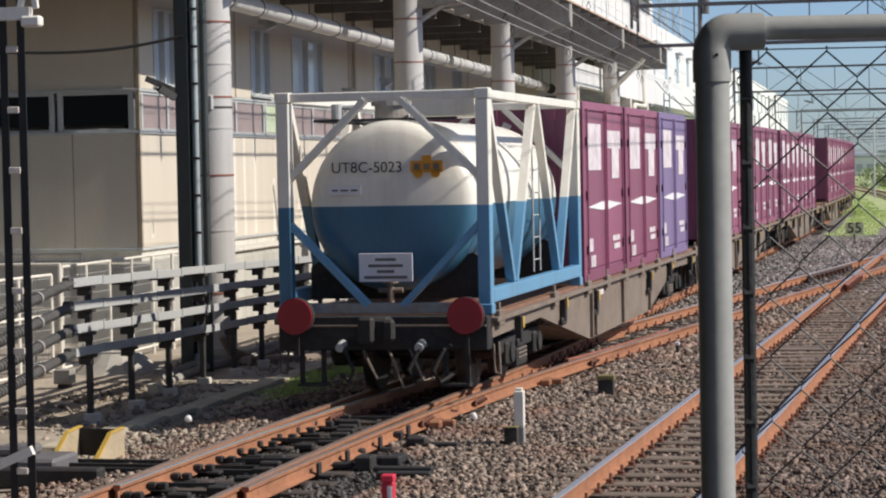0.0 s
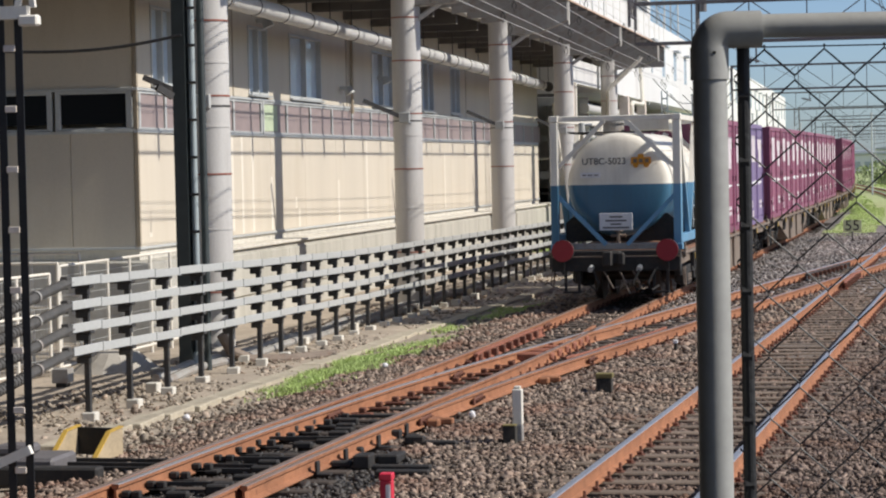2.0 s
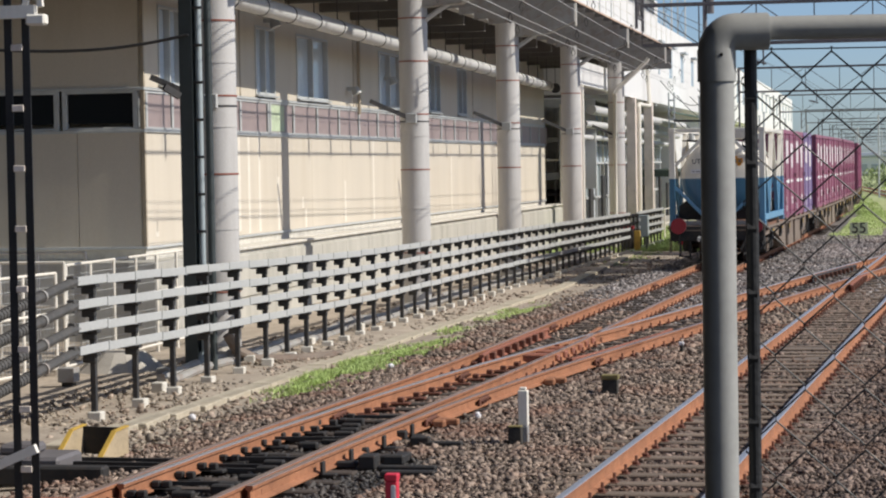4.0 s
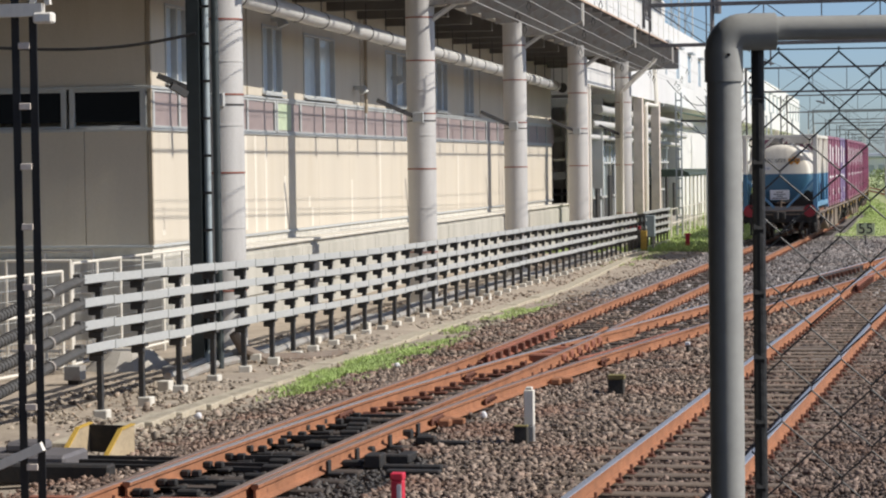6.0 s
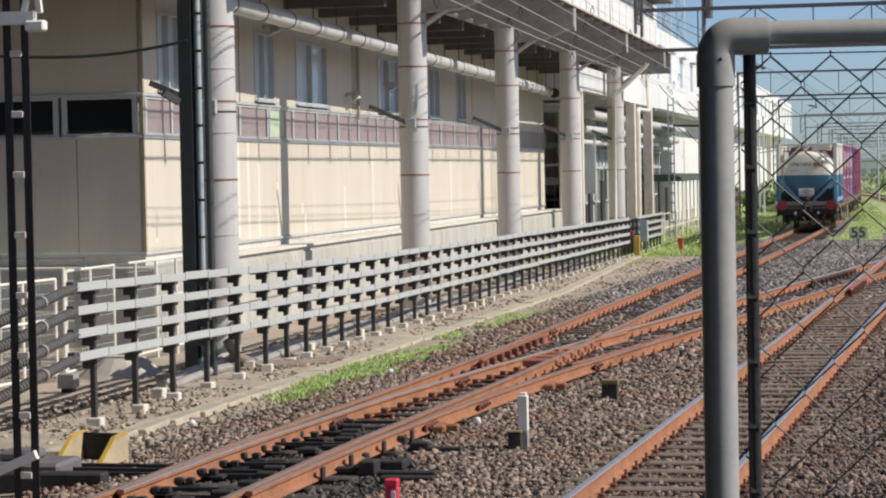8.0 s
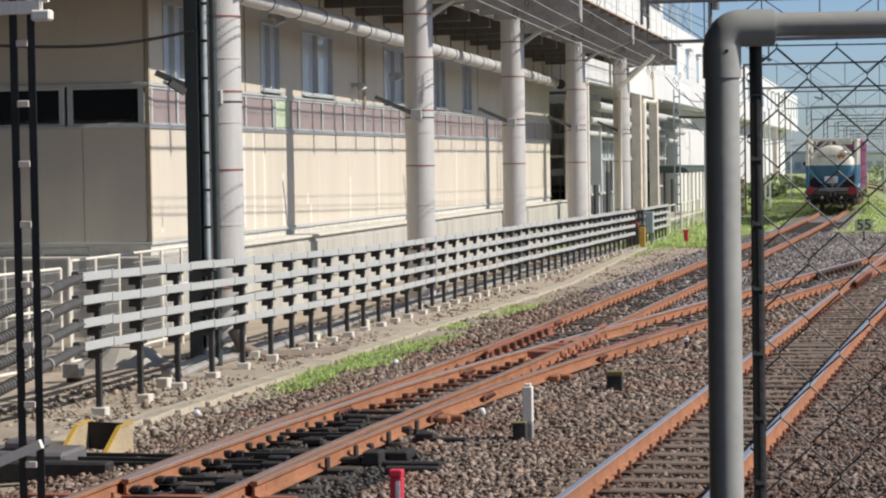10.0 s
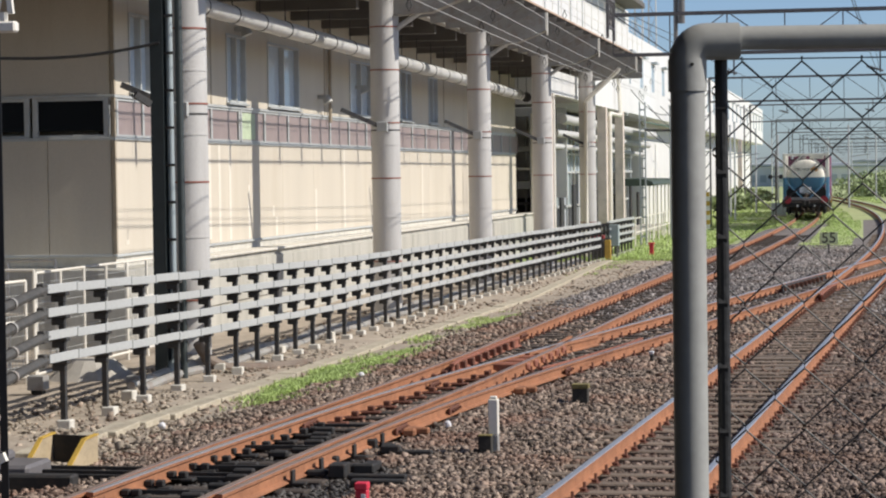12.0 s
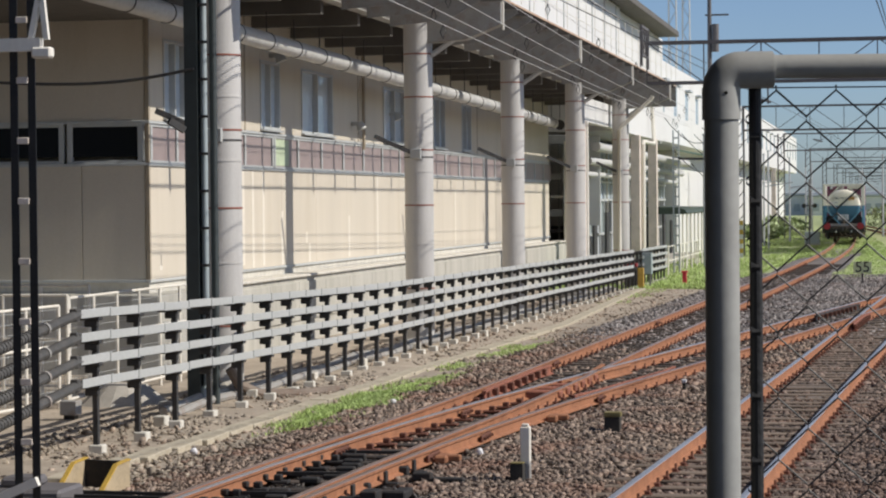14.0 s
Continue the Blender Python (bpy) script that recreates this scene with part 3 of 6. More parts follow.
def build_far_station():
    w = thing("wall_far", "long white station building on slim columns", "wall", kind="structure")

    def piece(name, mat, *box, bevel=0.0, label=""):
        return part(name, bx(B(), *box, bevel), M[mat], w, label)

    piece("fascia", "white_wall", -11.1, -10.82, 80.2, 92.0, 5.44, 6.3)
    piece("storey", "white_wall", -24, -10.82, 92.02, 109.5, 5.4, 10.19)
    piece("storey", "white_wall", -26, -11.1, 109.9, 265.0, 5.5, 9.4)
    piece("pier", "far_grey", -11.3, -10.95, 109.52, 109.88, 5.3, 9.6)
    piece("lower_wall", "white_wall", -26, -12.4, 133.0, 265.0, -1.4, 5.49)
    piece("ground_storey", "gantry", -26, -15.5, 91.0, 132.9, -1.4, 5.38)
    piece("platform_edge", "concrete", -15.49, -11.3, 92.0, 132.0, -1.4, -0.35)
    for y in np.arange(111.5, 262, 6.5):
        win = piece("far_window", "glass", -11.1, -11.07, y, y + 1.3, 6.9, 8.3)
        part("window_frame", bx(B(), -11.069, -11.05, y + 0.6, y + 0.68, 6.9, 8.3), M["frame"], win)
        piece("window_hood", "far_grey", -11.098, -10.8, y - 0.2, y + 1.5, 8.4, 8.5)
    for y in (80.3, 98.0, 105.0, 141.0, 160.0, 184.0, 210.0):
        piece("far_column", "beige", -11.05, -10.65, y - 0.2, y + 0.2, -1.4, 5.39, bevel=0.02)
    # white downpipes, one with a crook under the fascia
    part("downpipe", tube(B(), [(-10.56, 98.3, -1.0), (-10.56, 98.3, 5.0), (-10.56, 98.4, 5.12), (-10.56, 102.6, 5.12), (-10.56, 102.8, 5.25), (-10.7, 102.8, 7.9)], 0.09, 10), M["white_paint"], w, smooth=True)
    part("downpipe", rod(B(), (-10.7, 81.0, -1.0), (-10.7, 81.0, 5.43), 0.07, 10), M["white_paint"], w, smooth=True)
    # ducts under the fascia
    for x, z, r in ((-11.6, 4.75, 0.2), (-11.9, 4.2, 0.16), (-12.2, 3.7, 0.12)):
        part("duct", tube(B(), [(x, 90.5, z), (x, 100, z), (x, 131, z - 0.1)], r, 12), M["pipe"], w, smooth=True)
    # glazed screen set back behind the columns
    rng = random.Random(12)
    y = 91.2
    while y < 131.5:
        for z0, z1, tones in ((-0.34, 1.1, ("dark_steel", "black_glass", "far_grey")), (1.2, 2.6, ("pipe_blue", "black_glass", "far_grey")), (2.7, 4.9, ("glass", "pipe_blue", "far_grey"))):
            piece("screen_pane", rng.choice(tones), -13.0, -12.96, y + 0.05, y + 1.3, z0, z1)
        piece("screen_mullion", rng.choice(("frame", "white_paint")), -12.96, -12.86, y - 0.05, y + 0.05, -0.34, 5.0)
        y += 1.35
    for z in (1.1, 2.6, 3.4):
        piece("screen_rail", "frame", -12.955, -12.87, 91.2, 131.5, z, z + 0.1)
    for k, y in enumerate(np.arange(92.0, 130, 4.2)):
        piece("dark_door", "dark_steel", -12.5, -12.4, y, y + 1.0, -0.34, 1.5 + 0.3 * (k % 3), bevel=0.01)
    # pale ledges and beams past the end of the cream wall
    for k, (z, h, mat) in enumerate(((4.9, 0.35, "far_grey"), (4.2, 0.14, "white_paint"), (3.5, 0.22, "frame"), (2.75, 0.1, "white_paint"), (2.0, 0.3, "far_grey"), (1.35, 0.12, "gantry"), (0.5, 0.5, "gantry"))):
        piece("ledge_beam", mat, -15.4, -12.2, 91.6 + 0.5 * (k % 3), 91.75 + 0.5 * (k % 3), z, z + h, bevel=0.01)
    for k, x in enumerate((-13.9, -13.5, -13.1, -12.6, -12.3)):
        piece("steel_post", "frame" if k % 2 else "deck_steel", x, x + 0.08, 93.2, 93.28, -0.34, 5.2)
    piece("back_panel", "white_wall", -15.4, -12.0, 95.0, 95.1, 1.6, 5.3)
    # teal awning and the dark rounded canopy over the side path
    bm = B()
    bar(bm, (-10.9, 121.0, 5.15), (-8.9, 121.0, 4.75), 8.0, 0.06, (0, 0, 1))
    part("awning", bm, M["teal"], w, "pale teal awning under an upper storey")
    bm = B()
    prof = [(-11.8, 1.95), (-9.9, 1.95), (-9.78, 2.0), (-9.85, 2.15), (-10.2, 2.27), (-11.8, 2.3)]
    f0, f1 = [[bm.verts.new((x, y, z)) for x, z in prof] for y in (110.0, 124.0)]
    for i in range(len(prof)):
        bm.faces.new((f0[i], f0[(i + 1) % len(prof)], f1[(i + 1) % len(prof)], f1[i]))
    bm.faces.new(f0[::-1])
    bm.faces.new(f1)
    part("canopy", bm, M["canopy"], w, "dark green canopy roof")
    for y in np.arange(110.4, 124, 2.2):
        part("canopy_post", rod(B(), (-10.0, y, -1.2), (-10.0, y, 1.96), 0.04, 8), M["white_paint"], w)
    # white fence beside the path
    for y in np.arange(99.5, 126, 2.9):
        part("fence_post", rod(B(), (-9.65, y, -1.0), (-9.65, y, 0.65), 0.035, 8), M["white_paint"], w)
    for z in (0.62, 0.0):
        part("fence_rail", rod(B(), (-9.65, 99.5, z), (-9.65, 125.2, z), 0.025, 8), M["white_paint"], w)
    # pale lattice mast at the corner
    m = thing("lattice_mast", "pale slender lattice mast with a dark side arm", "mast", at=pose(-9.55, 102.3, -0.9))
    for dx in (-0.12, 0.12):
        part("upright", bx(B(), dx - 0.03, dx + 0.03, -0.03, 0.03, 0, 6.6), M["far_grey"], m)
    for k in range(15):
        part("rung", bx(B(), -0.09, 0.09, -0.02, 0.02, 0.2 + 0.43 * k, 0.27 + 0.43 * k), M["far_grey"], m)
    part("side_arm", bar(B(), (0.1, 0, 5.35), (2.2, 0, 5.3), 0.08, 0.1), M["dark_steel"], m)
    part("arm_stay", bar(B(), (1.9, 0, 5.3), (0.8, 0, 6.4), 0.03, 0.03), M["dark_steel"], m)
    # looped service wires from the wall to the poles
    for k, (y, z) in enumerate(((112.0, 6.6), (116.0, 5.2), (121.0, 6.1), (127.0, 4.6), (134.0, 6.8), (140.0, 5.6))):
        part("service_wire", tube(B(), [(-11.0 + 2.2 * u, y + 7 * u, z - 0.9 * math.sin(u * math.pi) - 0.5 * u) for u in np.linspace(0, 1, 9)], 0.022, 5), M["dark_steel"], w)


M["teal"] = material("pale_teal_sheet", (0.33, 0.47, 0.43), 0.6, vary=0.1)
M["far_grey"] = material("far_pale_grey", (0.45, 0.47, 0.49), 0.7, vary=0.1)
M["pipe_blue"] = material("pale_blue_grey_pipe", (0.33, 0.38, 0.39), 0.5, vary=0.12)
M["beige"] = material("beige_column", (0.72, 0.62, 0.54), 0.6, vary=0.1, scale=1.0, dirt=(0.35, 0.3, 0.24))
M["canopy"] = material("dark_green_canopy", (0.06, 0.08, 0.06), 0.6)
build_far_station()


# ---- goods train ----
def build_tank():
    t = thing("tank_container", "white and blue tank container in an open steel frame", "tank container")
    L, W2, Hh, SPLIT = 6.058, 1.219, 2.5, 1.21

    def two_tone(name, bm, smooth=False, split=SPLIT, label="", low="blue_paint"):
        geom = bm.verts[:] + bm.edges[:] + bm.faces[:]
        bmesh.ops.bisect_plane(bm, geom=geom, plane_co=(0, 0, split), plane_no=(0, 0, 1))
        for f in bm.faces:
            f.material_index = 1 if f.calc_center_median().z < split else 0
        return part(name, bm, [M["white_paint"], M[low]], t, label, smooth=smooth)

    for x in (-1, 1):
        for y in (0.08, L - 0.08):
            bm = B()
            bx(bm, x * W2 - (0.15 if x > 0 else 0), x * W2 + (0.15 if x < 0 else 0), y - 0.08, y + 0.08, 0.11, Hh - 0.12, 0.012)
            # right posts take the paler blue: their sunlight is put into the colour
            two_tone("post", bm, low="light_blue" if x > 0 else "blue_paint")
            for z in (0, Hh - 0.118):
                bm = B()
                bx(bm, x * (W2 - 0.075) - 0.085, x * (W2 - 0.075) + 0.085, y - 0.09, y + 0.09, z, z + 0.118, 0.01)
                part("corner_casting", bm, M["white_paint"] if z else M["light_blue"], t)
    for y in (0.08, L - 0.08):
        bm = B()
        bx(bm, -W2 + 0.16, W2 - 0.16, y - 0.05, y + 0.05, Hh - 0.11, Hh - 0.01, 0.01)
        part("top_end_beam", bm, M["white_paint"], t)
        bm = B()
        bx(bm, -W2 + 0.16, W2 - 0.16, y - 0.06, y + 0.06, 0.01, 0.13, 0.01)
        part("bottom_end_beam", bm, M["deck_steel"], t)
        for s in (-1, 1):
            bm = B()
            bar(bm, (s * (W2 - 0.12), y, 1.52), (s * 0.2, y, Hh - 0.1), 0.07, 0.13, (0, 1, 0))
            part("upper_brace", bm, M["white_paint"], t)
            bm = B()
            bar(bm, (s * (W2 - 0.12), y, 1.02), (s * 0.2, y, 0.1), 0.07, 0.13, (0, 1, 0))
            part("lower_brace", bm, M["light_blue"], t)
    for x in (-1, 1):
        bm = B()
        bx(bm, x * (W2 - 0.06) - 0.05, x * (W2 - 0.06) + 0.05, 0.16, L - 0.16, Hh - 0.12, Hh - 0.02, 0.01)
        part("top_side_rail", bm, M["white_paint"], t)
        bm = B()
        bx(bm, x * (W2 - 0.06) - 0.06, x * (W2 - 0.06) + 0.06, 0.16, L - 0.16, 0.12, 0.28, 0.01)
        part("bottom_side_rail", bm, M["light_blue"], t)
        xx = x * (W2 - 0.07)
        for a, b in ((1.5, 0.2), (1.62, 2.92), (4.5, 3.14), (4.62, 5.85)):
            bm = B()
            bar(bm, (xx, a, 0.28), (xx, b, Hh - 0.1), 0.1, 0.1, (1, 0, 0))
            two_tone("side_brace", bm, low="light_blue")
    # the barrel, with dished ends
    bm = B()
    prof = [(0.42, 0.0), (0.422, 0.25), (0.43, 0.45), (0.447, 0.65), (0.475, 0.82), (0.51, 0.9), (0.57, 0.952), (0.64, 0.972), (0.75, 0.975)]
    prof = [(y - 0.12, r) for y, r in prof]
    prof = prof + [(L - y, r) for y, r in prof[::-1]]
    seg, zc = 48, 1.21
    rings = []
    for y, r in prof:
        rings.append([bm.verts.new((math.sin(2 * math.pi * k / seg) * max(r, 0.002), y, zc + math.cos(2 * math.pi * k / seg) * max(r, 0.002))) for k in range(seg)])
    for q, w in zip(rings, rings[1:]):
        for k in range(seg):
            bm.faces.new((q[k], q[(k + 1) % seg], w[(k + 1) % seg], w[k]))
    two_tone("barrel", bm, True)
    # dark skirt plates and saddles under the barrel, a ring at each end and a ladder
    for y in (0.78, L - 0.78):
        bm = B()
        v = [(-1.06, 0.14), (1.06, 0.14), (1.06, 0.5), (0.86, 0.66)] + [(0.975 * math.sin(q), 1.21 - 0.975 * math.cos(q)) for q in np.linspace(0.95, -0.95, 11)] + [(-0.86, 0.66), (-1.06, 0.5)]
        f0 = [bm.verts.new((x, y - 0.03, z)) for x, z in v]
        f1 = [bm.verts.new((x, y + 0.03, z)) for x, z in v]
        for i in range(len(v)):
            bm.faces.new((f0[i], f0[(i + 1) % len(v)], f1[(i + 1) % len(v)], f1[i]))
        bm.faces.new(f0[::-1])
        bm.faces.new(f1)
        part("saddle", bm, M["black"], t)
        bm = B()
        rod(bm, (0, y - 0.12, 1.21), (0, y - 0.08, 1.21), 0.985, 48, caps=False)
        two_tone("end_ring", bm, True)
    bm = B()
    for x in (1.02, 1.04):
        rod(bm, (x, 3.6 + (x - 1.02) * 17, 0.3), (x, 3.6 + (x - 1.02) * 17, Hh - 0.15), 0.011, 8)
    for z in np.arange(0.45, 2.3, 0.28):
        rod(bm, (1.02, 3.6, z), (1.04, 3.94, z), 0.008, 6)
    part("ladder", bm, M["galvanised"], t)
    # walkway, hatch box and valves on top
    bm = B()
    bx(bm, -0.75, 0.75, 0.5, 0.56, 2.17, 2.2)
    bx(bm, -0.95, -0.6, 0.6, L - 0.6, 2.17, 2.2)
    part("walkway", bm, M["dark_steel"], t)
    bm = B()
    bx(bm, 0.2, 0.95, 0.62, 1.5, 2.2, 2.44, 0.02)
    part("hatch_box", bm, M["white_paint"], t)
    bm = B()
    rod(bm, (-0.2, 1.3, 2.15), (-0.2, 1.3, 2.36), 0.2, 20)
    rod(bm, (-0.2, 1.3, 2.36), (-0.2, 1.3, 2.41), 0.24, 20)
    part("manhole_cover", bm, M["deck_steel"], t)
    bm = B()
    rod(bm, (-0.75, 0.9, 2.18), (-0.75, 0.9, 2.38), 0.07, 12)
    rod(bm, (-0.75, 0.9, 2.34), (-0.55, 0.9, 2.34), 0.03, 8)
    part("valve", bm, M["galvanised"], t)
    bm = B()
    rod(bm, (0, 0.3, 0.1), (0, 0.3, 0.42), 0.04, 12)
    rod(bm, (-0.14, 0.3, 0.26), (0.14, 0.3, 0.26), 0.03, 8)
    rod(bm, (0, 0.3, 0.34), (0, 0.3, 0.37), 0.09, 12)
    part("drain_valve", bm, M["wagon"], t)
    bm = B()
    bx(bm, -0.34, 0.28, 0.2, 0.215, 0.36, 0.68, 0.004)
    pl = part("placard", bm, M["white_mark"], t, "white notice plate with faint lines of writing")
    for z, w in ((0.61, 0.12), (0.54, 0.2), (0.475, 0.1), (0.41, 0.25)):
        bm = B()
        bx(bm, -w - 0.03, w - 0.03, 0.194, 0.199, z - 0.016, z + 0.016)
        part("writing_bar", bm, M["gantry"], pl)
    flat = pose(0, 0, 0, 90, 0, 0)
    words("lettering", "UT8C-5023", 0.172, M["lettering"], t, pose(-0.25, 0.285, 1.64) @ flat)
    bm = B()
    bx(bm, -0.7, -0.32, 0.288, 0.293, 1.34, 1.44)
    part("small_notice", bm, M["white_mark"], t)
    for x0, x1 in ((-0.66, -0.59), (-0.56, -0.47), (-0.44, -0.36)):
        bm = B()
        bx(bm, x0, x1, 0.282, 0.286, 1.38, 1.4)
        part("writing_bar", bm, M["gantry"], t)
    bm = B()
    bx(bm, 0.26, 0.63, 0.28, 0.285, 1.58, 1.71)
    bx(bm, 0.39, 0.5, 0.28, 0.285, 1.71, 1.77)
    for s in (0.345, 0.545):
        rod(bm, (s, 0.28, 1.57), (s, 0.285, 1.57), 0.055, 12)
    mark = part("company_mark", bm, M["orange"], t, "orange mark shaped like a tank wagon")
    for x in (0.335, 0.445, 0.555):
        part("mark_bar", bx(B(), x - 0.035, x + 0.035, 0.274, 0.278, 1.61, 1.68), M["wagon"], mark)
    return t


def build_box_container(paint, label):
    t = thing("freight_container", label, "freight container", group="containers on the goods train")
    L, W2, Hh = 3.715, 1.225, 2.5
    bm = B()
    bx(bm, -W2 + 0.03, W2 - 0.03, 0.03, L - 0.03, 0.12, Hh - 0.02)
    part("body", bm, paint, t)
    for x in (-1, 1):
        for y in (0.07, L - 0.07):
            bm = B()
            bx(bm, min(x * W2, x * (W2 - 0.12)), max(x * W2, x * (W2 - 0.12)), y - 0.07, y + 0.07, 0.0, Hh, 0.012)
            part("corner_post", bm, paint, t)
        bm = B()
        bx(bm, min(x * W2, x * (W2 - 0.1)), max(x * W2, x * (W2 - 0.1)), 0.14, L - 0.14, 0.0, 0.16, 0.01)
        part("bottom_rail", bm, paint, t)
        bm = B()
        bx(bm, min(x * W2, x * (W2 - 0.1)), max(x * W2, x * (W2 - 0.1)), 0.14, L - 0.14, Hh - 0.12, Hh, 0.01)
        part("top_rail", bm, paint, t)
        for a, b in ((0.16, L / 2 - 0.015), (L / 2 + 0.015, L - 0.16)):
            bm = B()
            bx(bm, min(x * (W2 - 0.035), x * (W2 - 0.005)), max(x * (W2 - 0.035), x * (W2 - 0.005)), a, b, 0.18, Hh - 0.14, 0.012)
            door = part("side_door", bm, paint, t)
            for y in (a + 0.07, b - 0.07):
                bm = B()
                rod(bm, (x * (W2 + 0.018), y, 0.12), (x * (W2 + 0.018), y, Hh - 0.1), 0.013, 8)
                part("locking_rod", bm, paint, door)
            for z in (0.45, 1.2, 1.95):
                bm = B()
                bx(bm, min(x * W2, x * (W2 + 0.025)), max(x * W2, x * (W2 + 0.025)), a + 0.01 if a < 1 else b - 0.09, a + 0.09 if a < 1 else b - 0.01, z - 0.06, z + 0.06)
                part("hinge", bm, M["purple_dark"], door)
        sx = x * (W2 + 0.001)

        def mark(name, y0, y1, z0, z1):
            b2 = B()
            bx(b2, min(sx, sx + 0.004 * x), max(sx, sx + 0.004 * x), y0, y1, z0, z1)
            part(name, b2, M["worn_mark"], t)
        if x > 0:
            mark("white_panel", 0.32, 1.5, 1.55, 2.2)
            mark("white_mark_square", 2.1, 3.35, 1.86, 2.12)
            mark("white_mark_square", 2.5, 3.2, 1.42, 1.859)
            mark("writing_bar", 0.3, 0.7, 0.42, 0.6)
            mark("writing_bar", 2.5, 3.2, 0.5, 0.58)
            mark("writing_bar", 2.6, 3.2, 0.38, 0.46)
            mark("writing_bar", 0.5, 0.9, 0.2, 0.36)
        b2 = B()
        v = [b2.verts.new((sx + 0.004 * x, y, z)) for y, z in ((0.25, 1.04), (1.5, 1.1), (2.2, 1.1), (3.45, 1.04), (2.2, 0.98), (1.5, 0.98))]
        b2.faces.new(v)
        part("white_stripe", b2, M["white_mark"], t)
    for y, o in ((0.03, -1), (L - 0.03, 1)):
        for k in range(5):
            x = -0.8 + 0.4 * k
            bm = B()
            bx(bm, x - 0.03, x + 0.03, min(y, y + 0.025 * o), max(y, y + 0.025 * o), 0.15, Hh - 0.1)
            part("end_rib", bm, paint, t)
    bm = B()
    for x0, z0 in ((0.1, 2.05), (0.35, 2.05), (0.6, 2.05)):
        bar(bm, (x0 - 0.5, -0.004, z0), (x0 - 0.42, -0.004, z0 + 0.16), 0.12, 0.006, (0, 1, 0))
    part("end_mark", bm, M["white_mark"], t)
    return t


M["purple_dark"] = material("dark_purple_fittings", (0.07, 0.016, 0.03), 0.6, vary=0.2)
WHEELS = []


def build_wagon(last):
    w = thing("container_wagon", "grey-brown flat container wagon on two bogies", "goods wagon", group="wagons of the goods train")
    bm = B()
    bx(bm, -1.2, 1.2, -9.62, 9.62, 0.9, 0.985, 0.01)
    part("deck", bm, M["rust_deck"], w)
    for x in (-1, 1):
        bm = B()
        xs = (x * 1.14, x * 1.2)
        prof = [(-9.75, 0.9), (-9.75, 0.72), (-6.7, 0.75), (-3.0, 0.2), (3.0, 0.2), (6.3, 0.75), (9.75, 0.72), (9.75, 0.9)]
        rings = [[bm.verts.new((xx, y, z)) for y, z in prof] for xx in xs]
        n = len(prof)
        for k in range(n):
            bm.faces.new((rings[0][k], rings[0][(k + 1) % n], rings[1][(k + 1) % n], rings[1][k]))
        bm.faces.new(rings[0][::-1])
        bm.faces.new(rings[1])
        part("side_sill", bm, M["wagon"], w)
        for y in (-2.95, -2.6, 0.0, 2.95):
            bm = B()
            bx(bm, min(x * 1.2, x * 1.25), max(x * 1.2, x * 1.25), y - 0.03, y + 0.03, 0.22, 0.88, 0.005)
            part("sill_rib", bm, M["wagon"], w)
        bm = B()
        bx(bm, min(x * 1.2, x * 1.28), max(x * 1.2, x * 1.28), -9.7, 9.7, 0.9, 0.95, 0.005)
        part("sill_flange", bm, M["wagon"], w)
        for y in (-2.0, 2.9):
            bm = B()
            bx(bm, min(x * 1.2, x * 1.212), max(x * 1.2, x * 1.212), y - 0.2, y + 0.2, 0.76, 0.83)
            part("writing_bar", bm, M["worn_mark"], w)
        for y in (-9.4, -5.9, -3.3, -1.6, 0.2, 2.0, 3.9, 6.0, 9.3):
            bm = B()
            bx(bm, min(x * 1.2, x * 1.27), max(x * 1.2, x * 1.27), y - 0.14, y + 0.14, 0.84, 1.02, 0.01)
            bx(bm, min(x * 1.205, x * 1.24), max(x * 1.205, x * 1.24), y - 0.04, y + 0.04, 1.02, 1.1)
            part("lashing_clamp", bm, M["wagon"], w)
    for e in (-1, 1):
        bm = B()
        bx(bm, -1.2, 1.2, e * 9.75 - 0.125, e * 9.75 + 0.12, 0.6, 0.984, 0.015)
        part("end_beam", bm, M["black"], w)
        bm = B()
        bx(bm, -1.18, 1.18, e * 9.88 - 0.008, e * 9.88 + 0.008, 0.86, 0.885, 0.004)
        part("beam_edge", bm, M["wagon"], w)
        for x, z0, z1 in ((-0.25, 0.62, 0.3), (0.28, 0.64, 0.28), (0.05, 0.6, 0.2)):
            bm = B()
            tube(bm, [(x, e * 9.8, z0), (x + 0.1, e * 10.0, z0 - 0.1), (x + 0.22, e * 10.02, z1), (x + 0.3, e * 9.9, z1 + 0.02)], 0.018, 7)
            part("air_pipe", bm, M["wagon"], w)
        bm = B()
        bx(bm, -0.13, 0.13, min(e * 9.8, e * 10.12), max(e * 9.8, e * 10.12), 0.72, 0.98, 0.04)
        bx(bm, -0.2, -0.02, min(e * 10.1, e * 10.22), max(e * 10.1, e * 10.22), 0.7, 0.99, 0.03)
        bx(bm, 0.06, 0.2, min(e * 10.05, e * 10.16), max(e * 10.05, e * 10.16), 0.72, 0.96, 0.03)
        part("coupler", bm, M["black"], w)
        for x, s in ((-0.45, 1), (0.5, -1), (0.78, -1)):
            bm = B()
            tube(bm, [(x, e * 9.85, 0.66), (x + s * 0.05, e * 10.02, 0.62), (x + s * 0.16, e * 10.06, 0.4), (x + s * 0.1, e * 10.0, 0.26), (x - s * 0.02, e * 9.9, 0.34)], 0.024, 8)
            part("brake_hose", bm, M["black"], w)
        for x in (-0.45, 0.45):
            bm = B()
            rod(bm, (x, e * 9.86, 0.68), (x, e * 10.04, 0.64), 0.05, 10)
            part("hose_cock", bm, M["galvanised"], w)
